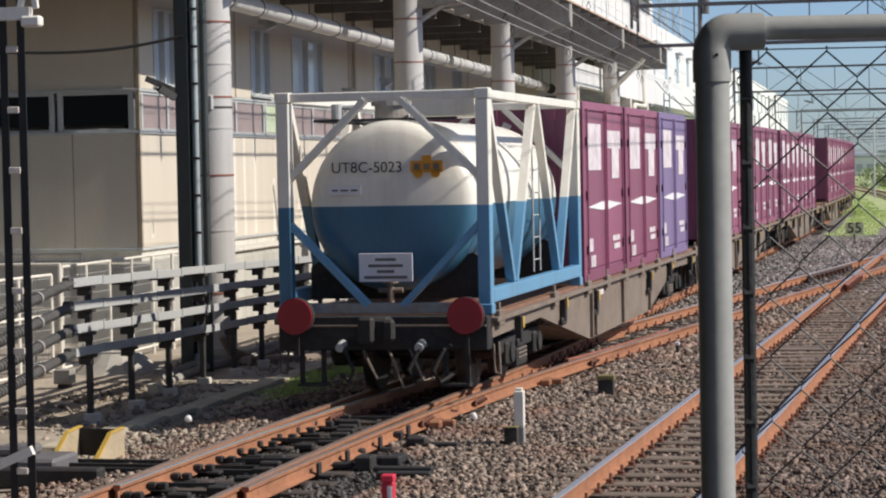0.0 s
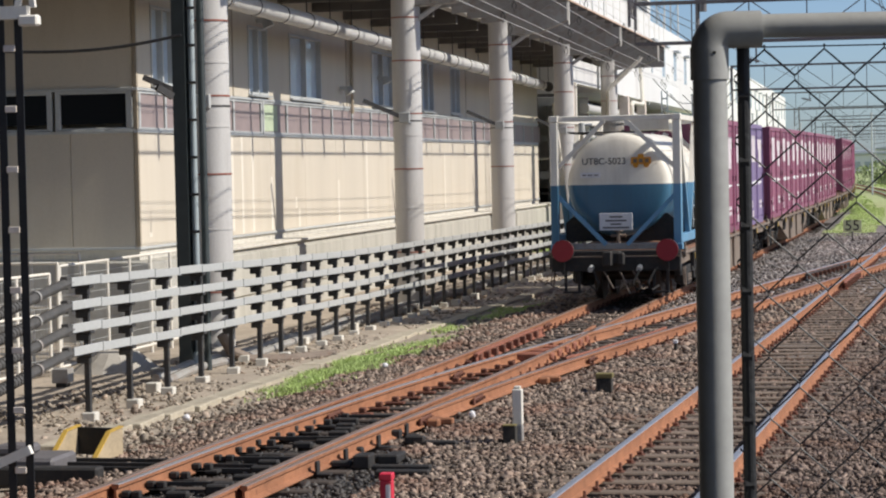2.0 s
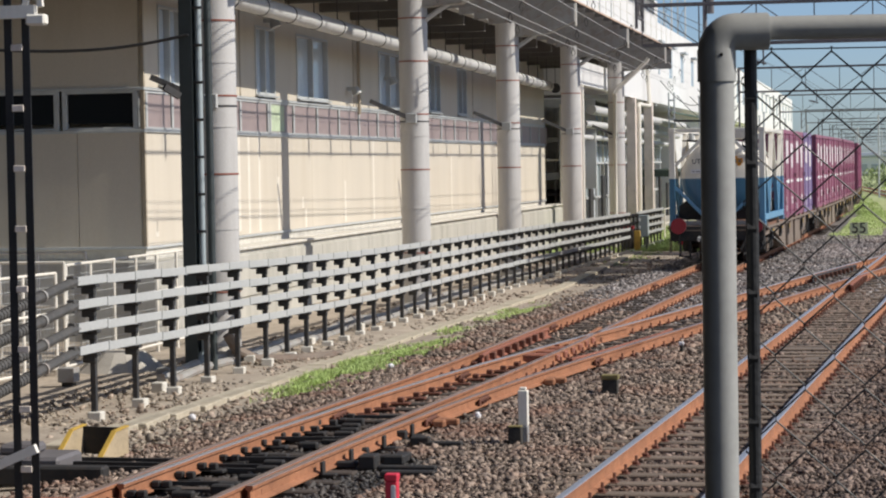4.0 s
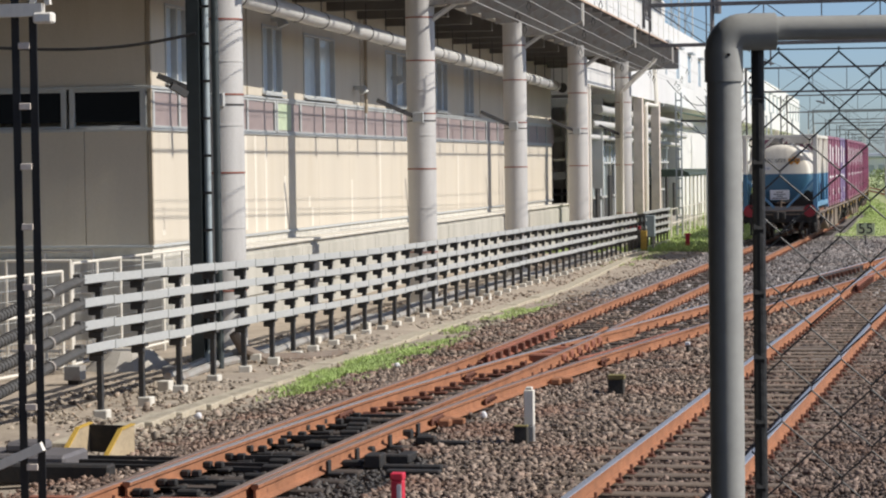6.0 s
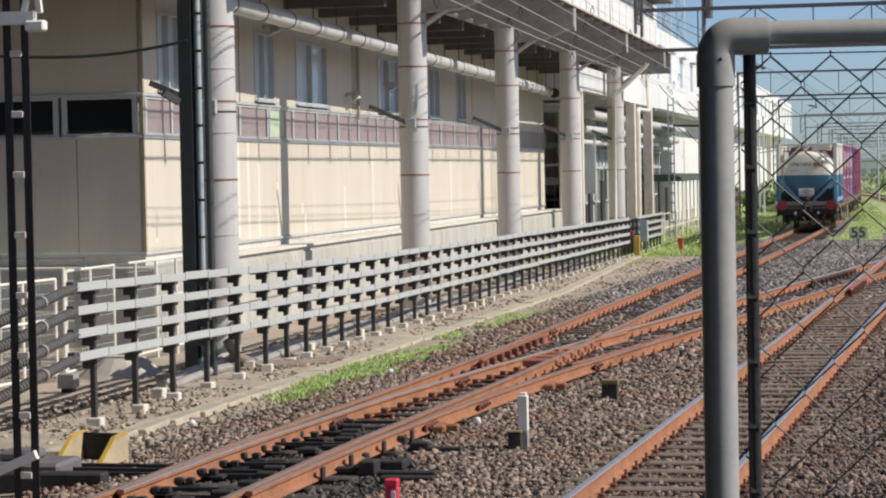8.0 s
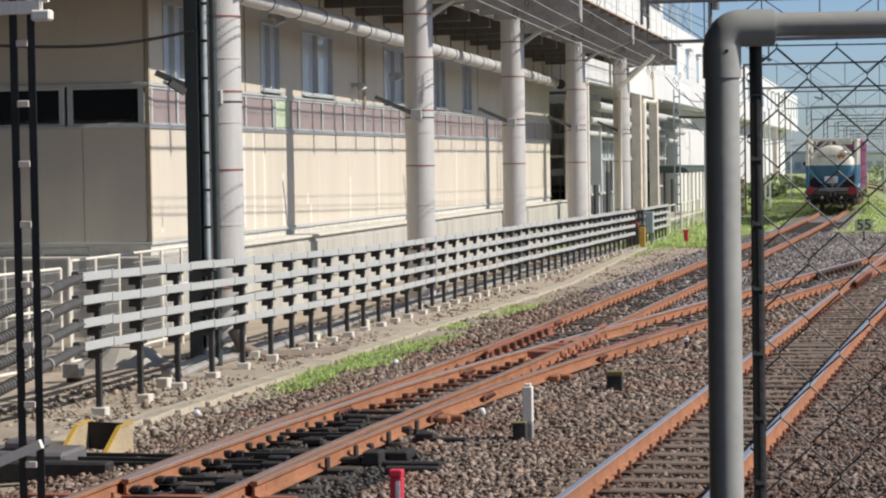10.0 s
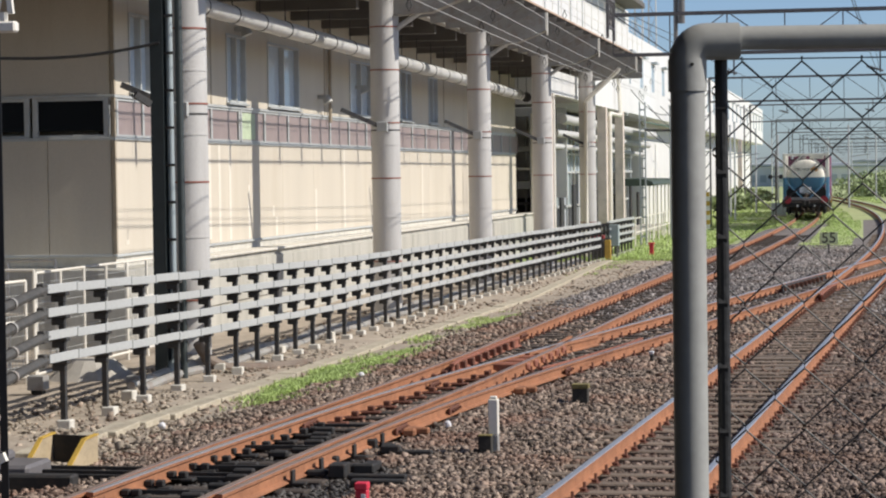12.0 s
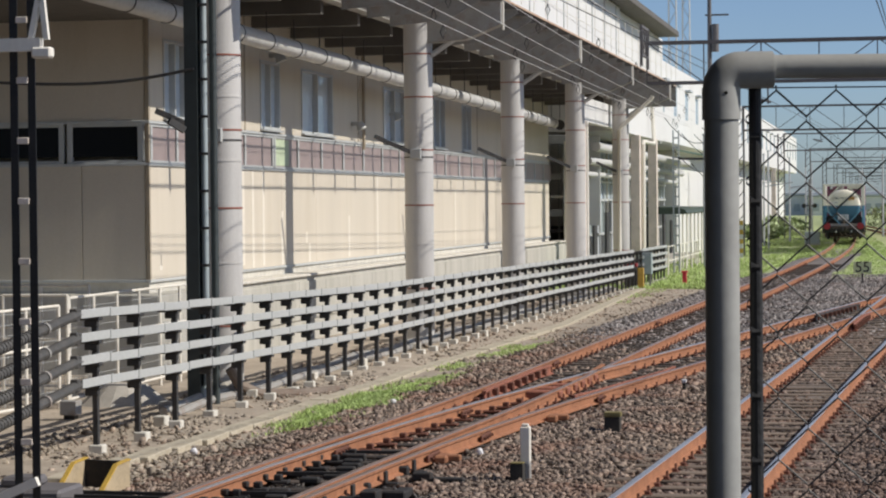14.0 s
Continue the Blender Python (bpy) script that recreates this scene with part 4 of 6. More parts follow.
        for x in (-1, 1):
            bm = B()
            bar(bm, (x * 0.95, e * 9.8, 0.62), (x * 0.95, e * 9.8, 0.22), 0.05, 0.05)
            bar(bm, (x * 0.7, e * 9.8, 0.62), (x * 0.7, e * 9.8, 0.22), 0.05, 0.05)
            bx(bm, x * 0.825 - 0.16, x * 0.825 + 0.16, e * 9.8 - 0.1, e * 9.8 + 0.1, 0.2, 0.23)
            part("foot_step", bm, M["black"], w)
        # a bogie
        by = e * 7.1
        for x in (-1, 1):
            bm = B()
            bx(bm, x * 0.95 - 0.07, x * 0.95 + 0.07, by - 1.25, by + 1.25, 0.42, 0.6, 0.02)
            bx(bm, x * 0.95 - 0.09, x * 0.95 + 0.09, by - 0.3, by + 0.3, 0.2, 0.42, 0.02)
            for yy in (-0.875, 0.875):
                bx(bm, x * 0.97 - 0.1, x * 0.97 + 0.1, by + yy - 0.17, by + yy + 0.17, 0.28, 0.56, 0.03)
                rod(bm, (x * 0.98, by + yy, 0.43), (x * 1.1, by + yy, 0.43), 0.12, 14)
            part("bogie_side_frame", bm, M["black"], w)
            for yy in (-0.18, 0.0, 0.18):
                bm = B()
                tube(bm, [(x * 1.0 + 0.05 * math.cos(k), by + yy + 0.05 * math.sin(k), 0.26 + k * 0.008) for k in np.arange(0, 19, 0.7)], 0.014, 5)
                part("coil_spring", bm, M["wagon"], w)
        bm = B()
        bx(bm, -0.95, 0.95, by - 0.2, by + 0.2, 0.5, 0.72, 0.02)
        part("bolster", bm, M["black"], w)
        for yy in (-0.875, 0.875):
            bm = B()
            rod(bm, (-0.85, 0, 0), (0.85, 0, 0), 0.08, 12)
            for x in (-1, 1):
                rod(bm, (x * 0.51, 0, 0), (x * 0.63, 0, 0), 0.43, 32)
                rod(bm, (x * 0.495, 0, 0), (x * 0.52, 0, 0), 0.455, 32)
                rod(bm, (x * 0.63, 0, 0), (x * 0.66, 0, 0), 0.14, 14)
                for k in range(5):
                    a = k * 2 * math.pi / 5
                    rod(bm, (x * 0.628, 0.27 * math.cos(a), 0.27 * math.sin(a)), (x * 0.636, 0.27 * math.cos(a), 0.27 * math.sin(a)), 0.05, 8)
            ws = part("wheelset", bm, M["wheel"], w, at=pose(0, by + yy, 0.43))
            WHEELS.append((ws, by + yy))
    for e in (-1, 1):
        bm = B()
        bar(bm, (0, e * 5.55, 0.58), (0, e * 3.0, 0.205), 2.26, 0.02)
        part("sloping_plate", bm, M["wagon"], w)
        for x in (-1, 1):
            for y, z in ((8.35, 0.72), (5.35, 0.76), (2.75, 0.7)):
                bm = B()
                bx(bm, min(x * 1.21, x * 1.29), max(x * 1.21, x * 1.29), e * y - 0.05, e * y + 0.05, z - 0.14, z + 0.16, 0.01)
                bx(bm, min(x * 1.22, x * 1.27), max(x * 1.22, x * 1.27), e * y - 0.14, e * y + 0.14, z - 0.2, z - 0.1, 0.02)
                lev = part("brake_gear", bm, M["black"], w)
                part("lever", bx(B(), min(x * 1.292, x * 1.31), max(x * 1.292, x * 1.31), e * y - 0.03, e * y + 0.03, z + 0.02, z + 0.15, 0.006), M["yellow"], lev, "yellow painted lever")
            bm = B()
            tube(bm, [(x * 1.22, e * 9.7, 0.66), (x * 1.24, e * 9.72, 0.35), (x * 1.24, e * 9.45, 0.3), (x * 1.22, e * 9.4, 0.66)], 0.016, 6)
            part("step_iron", bm, M["wagon"], w)
    bm = B()
    bx(bm, -0.35, 0.35, -3.9, 3.9, 0.4, 0.9, 0.02)
    part("centre_sill", bm, M["black"], w)
    for y in (-2.6, 1.2):
        bm = B()
        rod(bm, (0.75, y, 0.6), (0.75, y + 1.0, 0.6), 0.2, 16)
        part("air_tank", bm, M["black"], w)
    if last:
        for x in (-0.97, 0.97):
            bm = B()
            rod(bm, (x, -10.02, 0.99), (x, -9.99, 0.99), 0.2, 32)
            d = part("tail_disc", bm, M["red"], w, "round red tail disc", smooth=True)
            bm = B()
            rod(bm, (x, -9.988, 0.99), (x, -9.9, 0.99), 0.205, 32)
            bar(bm, (x, -9.93, 0.8), (x, -9.93, 0.55), 0.05, 0.03)
            part("disc_holder", bm, M["black"], d)
    return w


M["wheel"] = material("oily_wheel_steel", (0.07, 0.05, 0.04), 0.55, metal=0.5, vary=0.3)
M["rust_deck"] = material("rusty_wagon_deck", (0.2, 0.1, 0.06), 0.85, vary=0.25, dirt=(0.1, 0.06, 0.04))

RIDERS = []      # thing, how far its wagon's middle is ahead of the train's rear, its place along the wagon
random.seed(4)
box_a = build_box_container(M["purple"], "purple freight container with white markings and side doors")
box_b = build_box_container(M["lilac"], "faded blue-violet freight container with white markings")
used = set()


def next_box(kind):
    src = box_b if kind == "b" else box_a
    if src not in used:
        used.add(src)
        return src
    return copy_thing(src, pose(0, 0, 0))


LOADS = ["Taab", "aaaaa", "aaaa-", "-aaaa", "aaaaa"]
for k, load in enumerate(LOADS):
    start = 20.4 * k
    if k < 2:
        wagon = build_wagon(k == 0)
    else:
        wagon = copy_thing(wagon, pose(0, 0, 0))
    RIDERS.append((wagon, start + 10.2, None))
    y = -9.75
    for c in load:
        if c == "T":
            RIDERS.append((build_tank(), start + 10.2, y))
            y += 6.058 + 0.25
            continue
        if c != "-":
            RIDERS.append((next_box(c), start + 10.2, y))
        y += 3.715 + (0.25 if k == 0 else 0.22)


# ---- cable rack beside the building ----
def rack_z(y):
    return float(np.interp(y, (25.7, 40.8, 84.9, 96.0), (1.358, 1.09, 0.779, 0.72)))


def build_cable_rack():
    RX = -9.35
    r = thing("cable_rack", "long steel rack carrying four tiers of pale cable troughs", "cable rack")
    offs = (0.0, -0.277, -0.55, -0.825)
    seg = 1.05
    bm = B()
    bx(bm, -0.01, 0.01, 0.0, seg - 0.015, -0.055, 0.05, 0.004)
    bx(bm, -0.09, -0.011, 0.0, seg - 0.015, -0.055, -0.045)
    bx(bm, -0.1, -0.09, 0.0, seg - 0.015, -0.055, 0.02)
    bx(bm, 0.01, 0.02, seg - 0.06, seg - 0.02, -0.06, 0.058)
    me = mesh_of("trough", bm, M["galvanised"])
    y = 25.7
    k = 0
    while y < 95.0:
        tilt = math.degrees(math.atan(rack_z(y + 0.5) - rack_z(y - 0.5)))
        for o in offs:
            if 83.2 < y < 86.5:
                continue
            again("trough", me, r, pose(RX + random.uniform(-0.006, 0.006), y, rack_z(y) + o + random.uniform(-0.006, 0.006), tilt, 0, 0))
        y += seg
        k += 1
    # posts with arms, on small concrete blocks
    y = 26.4
    pm, am, fm = B(), B(), B()
    bx(pm, -0.035, 0.035, -0.035, 0.035, -2.2, -0.06, 0.006)
    post_me = mesh_of("post", pm, M["dark_steel"])
    bx(am, -0.3, 0.0, -0.07, 0.07, -0.1, -0.058, 0.01)
    bx(am, -0.2, -0.03, -0.06, 0.02, -0.18, -0.1, 0.01)
    arm_me = mesh_of("arm", am, M["dark_steel"])
    bx(fm, -0.085, 0.085, -0.085, 0.085, -0.1, 0.085, 0.012)
    foot_me = mesh_of("footing_block", fm, M["concrete_pale"])
    while y < 95.5:
        again("post", post_me, r, pose(RX - 0.08, y, rack_z(y), 0, 0, 0) @ Matrix.Diagonal((1, 1, (rack_z(y) - ground_z(RX, y) + 0.05) / 2.2, 1)))
        for o in offs:
            again("arm", arm_me, r, pose(RX, y, rack_z(y) + o))
        again("footing_block", foot_me, r, pose(RX - 0.05 + random.uniform(-0.03, 0.03), y, ground_z(RX, y) - 0.01, 0, 0, random.uniform(-5, 5)))
        if random.random() < 0.2:
            again("footing_block", foot_me, r, pose(RX - 0.4 + random.uniform(-0.05, 0.05), y + 0.3, ground_z(RX, y) + 0.02, 0, 0, random.uniform(-9, 9)))
        y += 1.55 if y < 34 else 1.25
    # black cables lying low behind the posts
    for z, x in ((-0.17, -9.95), (-0.12, -10.1)):
        bm = B()
        tube(bm, [(x + 0.05 * math.sin(yy * 0.7), yy, ground_z(x, yy) + 0.2 + z + 0.03 * math.sin(yy * 1.3 + x)) for yy in np.arange(31, 84, 1.0)], 0.065, 8)
        part("low_cable", bm, M["deck_steel"], r)
    # ribbed hoses leaving the ends of the troughs
    for i, o in enumerate(offs):
        bm = B()
        z = rack_z(25.7) + o - 0.01
        pts = []
        for k in range(40):
            u = k / 39
            pts.append((RX - 0.05 - 0.25 * u, 25.75 - 2.9 * u, z - 0.1 * u - 0.3 * u * u - 0.08 * math.sin(u * 3.1)))
        tube(bm, pts, 0.06, 10)
        bx(bm, RX - 0.11, RX - 0.015, 25.6, 25.72, z - 0.08, z + 0.07, 0.01)
        hose = part("hose", bm, M["hose"], r, "ribbed black conduit hose")
        bm = B()
        for k in range(17, 40):
            p, q = Vector(pts[k]), Vector(pts[min(k + 1, 39)] if k < 39 else pts[k])
            d = (Vector(pts[k]) - Vector(pts[k - 1])).normalized()
            rod(bm, p - d * 0.015, p + d * 0.015, 0.068, 10)
        part("hose_rib", bm, M["hose"], hose)
        bm = B()
        d = (Vector(pts[12]) - Vector(pts[11])).normalized()
        rod(bm, Vector(pts[12]) - d * 0.02, Vector(pts[12]) + d * 0.02, 0.075, 12)
        part("hose_clip", bm, M["deck_steel"], hose)


M["hose"] = material("dusty_black_hose", (0.065, 0.062, 0.058), 0.6, vary=0.25, dirt=(0.16, 0.14, 0.12), dirt_amount=0.4)
build_cable_rack()


def build_steel_post():
    p = thing("steel_post", "dark steel post with a grey conduit pipe", "post", at=pose(-10.22, 33.0, 0))
    bm = B()
    bx(bm, -0.1, 0.1, -0.115, -0.1, -0.6, 7.1)
    part("flange", bm, M["post_green"], p)
    bm = B()
    bx(bm, -0.1, 0.1, 0.1, 0.115, -0.6, 7.1)
    part("flange", bm, M["post_green"], p)
    bm = B()
    bx(bm, -0.012, 0.012, -0.1, 0.1, -0.6, 7.1)
    part("web", bm, M["post_green"], p)
    bm = B()
    rod(bm, (0.16, 0.02, -0.6), (0.16, 0.02, 7.0), 0.05, 14)
    part("pipe", bm, M["pipe_blue"], p, smooth=True)
    bm = B()
    rod(bm, (0.28, 0.1, -0.6), (0.28, 0.1, 7.0), 0.055, 14)
    part("pipe", bm, M["post_green"], p, smooth=True)
    for z in np.arange(0.6, 6.8, 0.55):
        bm = B()
        bx(bm, 0.09, 0.24, -0.06, -0.03, z, z + 0.04)
        part("pipe_clip", bm, M["dark_steel"], p)
    bm = B()
    bar(bm, (-0.1, -0.12, 3.72), (-0.28, -0.3, 3.86), 0.07, 0.1)
    part("bracket_arm", bm, M["dark_steel"], p)
    bm = B()
    tube(bm, [(0.16, 0.02, -0.1), (0.1, -0.1, -0.35), (-0.2, -0.3, -0.52)], 0.08, 10)
    part("pipe_foot", bm, M["pipe_blue"], p)


build_steel_post()


def build_ducts():
    d = thing("insulated_pipe", "pale insulated pipe with dark hangers under the deck", "pipe")
    bm = B()
    tube(bm, [(-12.0, y, 5.78 - 0.0098 * (y - 43.5)) for y in np.arange(30, 84, 2.0)], 0.17, 20)
    part("pipe_run", bm, M["pipe"], d, smooth=True)
    for y in np.arange(31, 84, 2.1):
        bm = B()
        z = 5.78 - 0.0098 * (y - 43.5)
        rod(bm, (-12, y - 0.02, z), (-12, y + 0.02, z), 0.183, 20)
        bar(bm, (-12, y, z + 0.17), (-12, y, 6.36), 0.02, 0.02)
        part("hanger", bm, M["dark_steel"], d)
    for y, z in ((48.9, 5.85), (61.0, 5.0), (56.6, 4.6)):
        l = thing("wall_lamp", "small grey flood lamp on a wall", "lamp", group="lamps on the depot wall", at=pose(WALL_X, y, z))
        bm = B()
        bx(bm, 0.0, 0.22, -0.06, 0.06, -0.05, 0.05, 0.01)
        part("arm", bm, M["galvanised"], l)
        bm = B()
        rod(bm, (0.2, 0, 0.03), (0.27, 0, -0.14), 0.09, 16, 0.13)
        part("head", bm, M["galvanised"], l, smooth=True)
    for y in (57.6, 65.2):
        l = thing("downpipe", "narrow pipe down a cream wall", "pipe", at=pose(WALL_X + 0.08, y, 0))
        bm = B()
        rod(bm, (0, 0, 3.98), (0, 0, 6.7), 0.045, 12)
        part("pipe_run", bm, M["cream_dark"], l)


build_ducts()


# ---- lattice mast close by, with its bracket ----
def build_mast():
    m = thing("lattice_mast", "slender dark mast of two angle bars with pale battens", "mast", at=pose(-4.673, 12.0, 0))
    for x in (-0.052, 0.05):
        bm = B()
        bx(bm, x - 0.022, x + 0.022, -0.03, -0.022, -0.3, 6.4)
        bx(bm, x - 0.022, x - 0.014, -0.022, 0.03, -0.3, 6.4)
        part("angle_bar", bm, M["fence_dark"], m)
    for k in range(20):
        z = 0.015 + 0.329 * k
        bm = B()
        bx(bm, -0.034, 0.032, -0.04, -0.031, z - 0.018, z + 0.018, 0.003)
        part("batten", bm, M["batten"], m)
    bm = B()
    bx(bm, -0.5, 0.13, -0.1, -0.05, 3.46, 3.53)
    bar(bm, (0.07, -0.08, 3.52), (0.13, -0.08, 3.8), 0.03, 0.03)
    bar(bm, (0.16, -0.08, 3.52), (0.13, -0.08, 3.8), 0.03, 0.03)
    bx(bm, 0.08, 0.19, -0.11, -0.04, 3.42, 3.48, 0.01)
    part("bracket", bm, M["white_paint"], m)
    bm = B()
    bar(bm, (-0.5, -0.06, 0.88), (0.07, -0.06, 1.12), 0.04, 0.05)
    part("cross_bar", bm, M["white_paint"], m)


M["batten"] = material("pale_batten", (0.66, 0.58, 0.5), 0.6, vary=0.2)
build_mast()


# ---- pipe fence with chain link, by the camera ----
def build_fence():
    D = 4.0
    f = thing("pipe_fence", "grey pipe fence with dark chain-link mesh", "fence", at=pose(-0.295, D, 0, 0, 0, 10.0))
    R = 0.0305
    top = 2.847
    bm = B()
    rod(bm, (0, 0, 1.1), (0, 0, top - 0.07), R - 0.0008, 28)
    part("post", bm, M["fence_pipe"], f, smooth=True)
    # the elbow: one fat fitting with a sleeve over each pipe
    bm = B()
    rs = 0.0332
    tube(bm, [(0, 0, top - 0.09)] + [(0.033 - 0.033 * math.cos(a), 0, top - 0.038 + 0.033 * math.sin(a)) for a in np.linspace(0, math.pi / 2, 10)] + [(0.088, 0, top - 0.005)], rs - 0.0012, 28)
    rod(bm, (0, 0, top - 0.09), (0, 0, top - 0.035), rs, 28)
    rod(bm, (0.033, 0, top - 0.005), (0.09, 0, top - 0.005), rs - 0.004, 28)
    part("elbow", bm, M["fence_pipe"], f, smooth=True)
    part("rivet", rod(B(), (0.005, -0.034, top - 0.045), (0.005, -0.03, top - 0.045), 0.003, 10), M["fence_dark"], f)
    bm = B()
    rod(bm, (0.075, 0, top), (2.6, 0, top), 0.0207, 28)
    part("top_rail", bm, M["fence_pipe"], f, smooth=True)
    bm = B()
    rod(bm, (0.06, 0.02, 1.1), (0.06, 0.02, top - 0.02), 0.0112, 14)
    part("mesh_frame", bm, M["fence_dark"], f)
    for k in range(9):
        bm = B()
        z = top - 0.12 - 0.112 * k
        rod(bm, (0.05, 0.02, z), (0.066, 0.02, z), 0.013, 8)
        part("mesh_tie", bm, M["fence_dark"], f)
    # zigzag wires that hook into one another
    px, pz, r = 0.1032, 0.1063, 0.0016
    rows_n = 16
    for k in range(24):
        bm = B()
        x0 = 0.0707 + k * px / 2
        pts = []
        for j in range(rows_n * 2 + 1):
            z = top - 0.0356 - j * pz / 2
            s = -1 if (j + k) % 2 else 1
            pts += [(x0 + s * px * 0.25, 0.02 + s * 0.002, z + 0.004), (x0 + s * px * 0.25, 0.02 - s * 0.002, z - 0.004)]
        tube(bm, pts, r, 5)
        part("mesh_wire", bm, M["wire"], f)
    bm = B()
    rod(bm, (0.06, 0.02, top - 0.035), (2.5, 0.02, top - 0.035), 0.0012, 6)
    part("tension_wire", bm, M["wire"], f)
    # Platform lies out of view; its dark colour keeps bounce off the post.
    base = tagged(part("platform", bx(B(), -3.2, 5.0, -8.0, 5.5, -0.6, 1.1, 0.03), M["dark_block"]), "unseen dark platform end under a pipe fence", "platform", kind="structure")


build_fence()


def build_unseen_blockers():
    # Added out of view: they cut sky light and sun bounce on the end wall.
    a = tagged(part("wall_near", bx(B(), -15.2, -14.2, -12.0, 33.0, -0.8, 6.77, 0.02), M["gantry"]), "unseen dark wall added to cut light on the depot end", "wall", kind="structure")
    c = tagged(part("wall_side", bx(B(), -14.1, -7.7, 13.0, 13.4, -0.8, 6.77, 0.02), M["cream_dark"]), "unseen cross wall added to block sky light", "wall", kind="structure")
    # Unseen walls and roof, added to keep light off the fence post.
    b = tagged(part("wall_behind", bx(B(), -3.2, 5.0, -8.4, -8.01, -0.8, 4.6, 0.02), M["deck"]), "unseen wall added behind the platform", "wall", kind="structure")
    tagged(part("wall_platform", bx(B(), -3.6, -3.21, -8.4, 7.3, -0.8, 7.6, 0.02), M["dark_block"]), "unseen dark wall added to block light from the left", "wall", kind="structure")
    tagged(part("platform_roof", bx(B(), -3.6, 1.4, -8.4, 5.2, 4.61, 4.8, 0.02), M["deck"]), "unseen dark roof added to block sky light", "roof", kind="structure")


build_unseen_blockers()


# ---- gantries and wires over the tracks ----
def build_gantry(y, x0, x1):
    g = thing("catenary_gantry", "grey lattice gantry spanning railway tracks", "gantry", group="catenary gantries", at=pose(0, y, 0))
    zt, zb = 7.9, 6.55
    for z in (zt, zb):
        for o in (-0.3, 0.3):
            bm = B()
            bx(bm, x0, x1, o - 0.04, o + 0.04, z - 0.045, z + 0.045)
            part("chord", bm, M["gantry"], g)
    n = int((x1 - x0) / 1.9)
    for k in range(n):
        a, b = x0 + k * 1.9, x0 + (k + 1) * 1.9
        bm = B()
        bar(bm, (a, -0.3, zb), (a, -0.3, zt), 0.04, 0.04)
        bar(bm, (a, -0.3, zb) if k % 2 else (a, -0.3, zt), (b, -0.3, zt) if k % 2 else (b, -0.3, zb), 0.035, 0.035)
        part("lacing", bm, M["gantry"], g)
    for x in ((x0 - 0.2, x1) if y > 100 else (x1,)):
        for dx in (-0.25, 0.25):
            bm = B()
            bar(bm, (x + dx, 0, -0.6), (x + dx, 0, zt), 0.1, 0.1)
            part("leg", bm, M["gantry"], g)
        bm = B()
        for k in range(12):
            z = -0.2 + 0.68 * k
            bar(bm, (x - 0.25, 0, z), (x + 0.25, 0, z + 0.6), 0.05, 0.05)
        part("leg_lacing", bm, M["gantry"], g)
    # insulators with drop arms
    for x in (-4.2, 0.6, 4.8, 9.0, 13.5):
        bm = B()
        bar(bm, (x, 0, zb), (x, 0, zb - 0.75), 0.05, 0.05)
        rod(bm, (x - 0.45, 0, zb - 0.55), (x + 0.1, 0, zb - 0.7), 0.03, 8)
        for k in range(4):
            rod(bm, (x - 0.1 - 0.07 * k, 0, zb - 0.64 + 0.018 * k), (x - 0.13 - 0.07 * k, 0, zb - 0.632 + 0.018 * k), 0.07, 10)
        part("insulator_arm", bm, M["gantry"], g)
    return g


for y, x0, x1 in ((78, -8.2, 24), (133, -8.6, 30), (190, -9, 36), (248, -9, 42), (305, -9, 46), (360, -9, 52), (420, -9, 58), (480, -9, 66), (550, -9, 74)):
    build_gantry(y, x0, x1)


def build_wires():
    w = thing("overhead_wires", "thin overhead wires along and across the tracks", "wire")
    runs = [(-7.6, 7.4, -7.7, 6.0), (-7.9, 7.0, -7.9, 5.75), (-8.2, 6.7, -8.1, 5.6), (-7.3, 7.7, -7.6, 6.5), (-8.0, 6.3, -8.0, 5.5)]
    for i, (x0, z0, x1, z1) in enumerate(runs):
        bm = B()
        pts = []
        for y in np.arange(14, 95, 3.0):
            u = (y - 14) / 81
            pts.append((x0 + (x1 - x0) * u, y, z0 + (z1 - z0) * u - 0.25 * math.sin(u * math.pi)))
        tube(bm, pts, 0.007, 6)
        part("feeder_wire", bm, M["white_wire"], w)
        for k in range(3, 26, 3):
            bm = B()
            p = Vector(pts[k])
            tube(bm, [p + Vector((0, 0, -0.01)), p + Vector((0.05, 0, -0.14)), p + Vector((0, 0, -0.26)), p + Vector((-0.05, 0, -0.14)), p], 0.012, 5)
            part("wire_loop", bm, M["dark_steel"], w)
    for x in (-4.2, 0.4, 4.6, 8.6, 13.0):
        for z, sag in ((5.9, 0.0), (6.5, 0.45)):
            for y0, y1 in ((25, 78), (78, 133), (133, 190), (190, 248), (248, 305), (305, 360)):
                bm = B()
                n = 12
                tube(bm, [(x - 0.3 + (track_x(min(y, 150)) + 4.2 if x < 0 else 0.02 * (y - 60)), y, z - sag * 4 * ((y - y0) / (y1 - y0)) * (1 - (y - y0) / (y1 - y0))) for y in np.linspace(y0, y1, n)], 0.009, 5)
                part("contact_wire", bm, M["dark_steel"], w)
    bm = B()
    tube(bm, [(-17.0 + 0.228 * k, 32.85, 4.62 - 0.19 * math.sin((k / 30) ** 2.2 * math.pi)) for k in range(31)], 0.024, 8)
    part("thick_cable", bm, M["cable"], w)


M["white_wire"] = material("pale_wire", (0.5, 0.49, 0.47), 0.5)
build_wires()


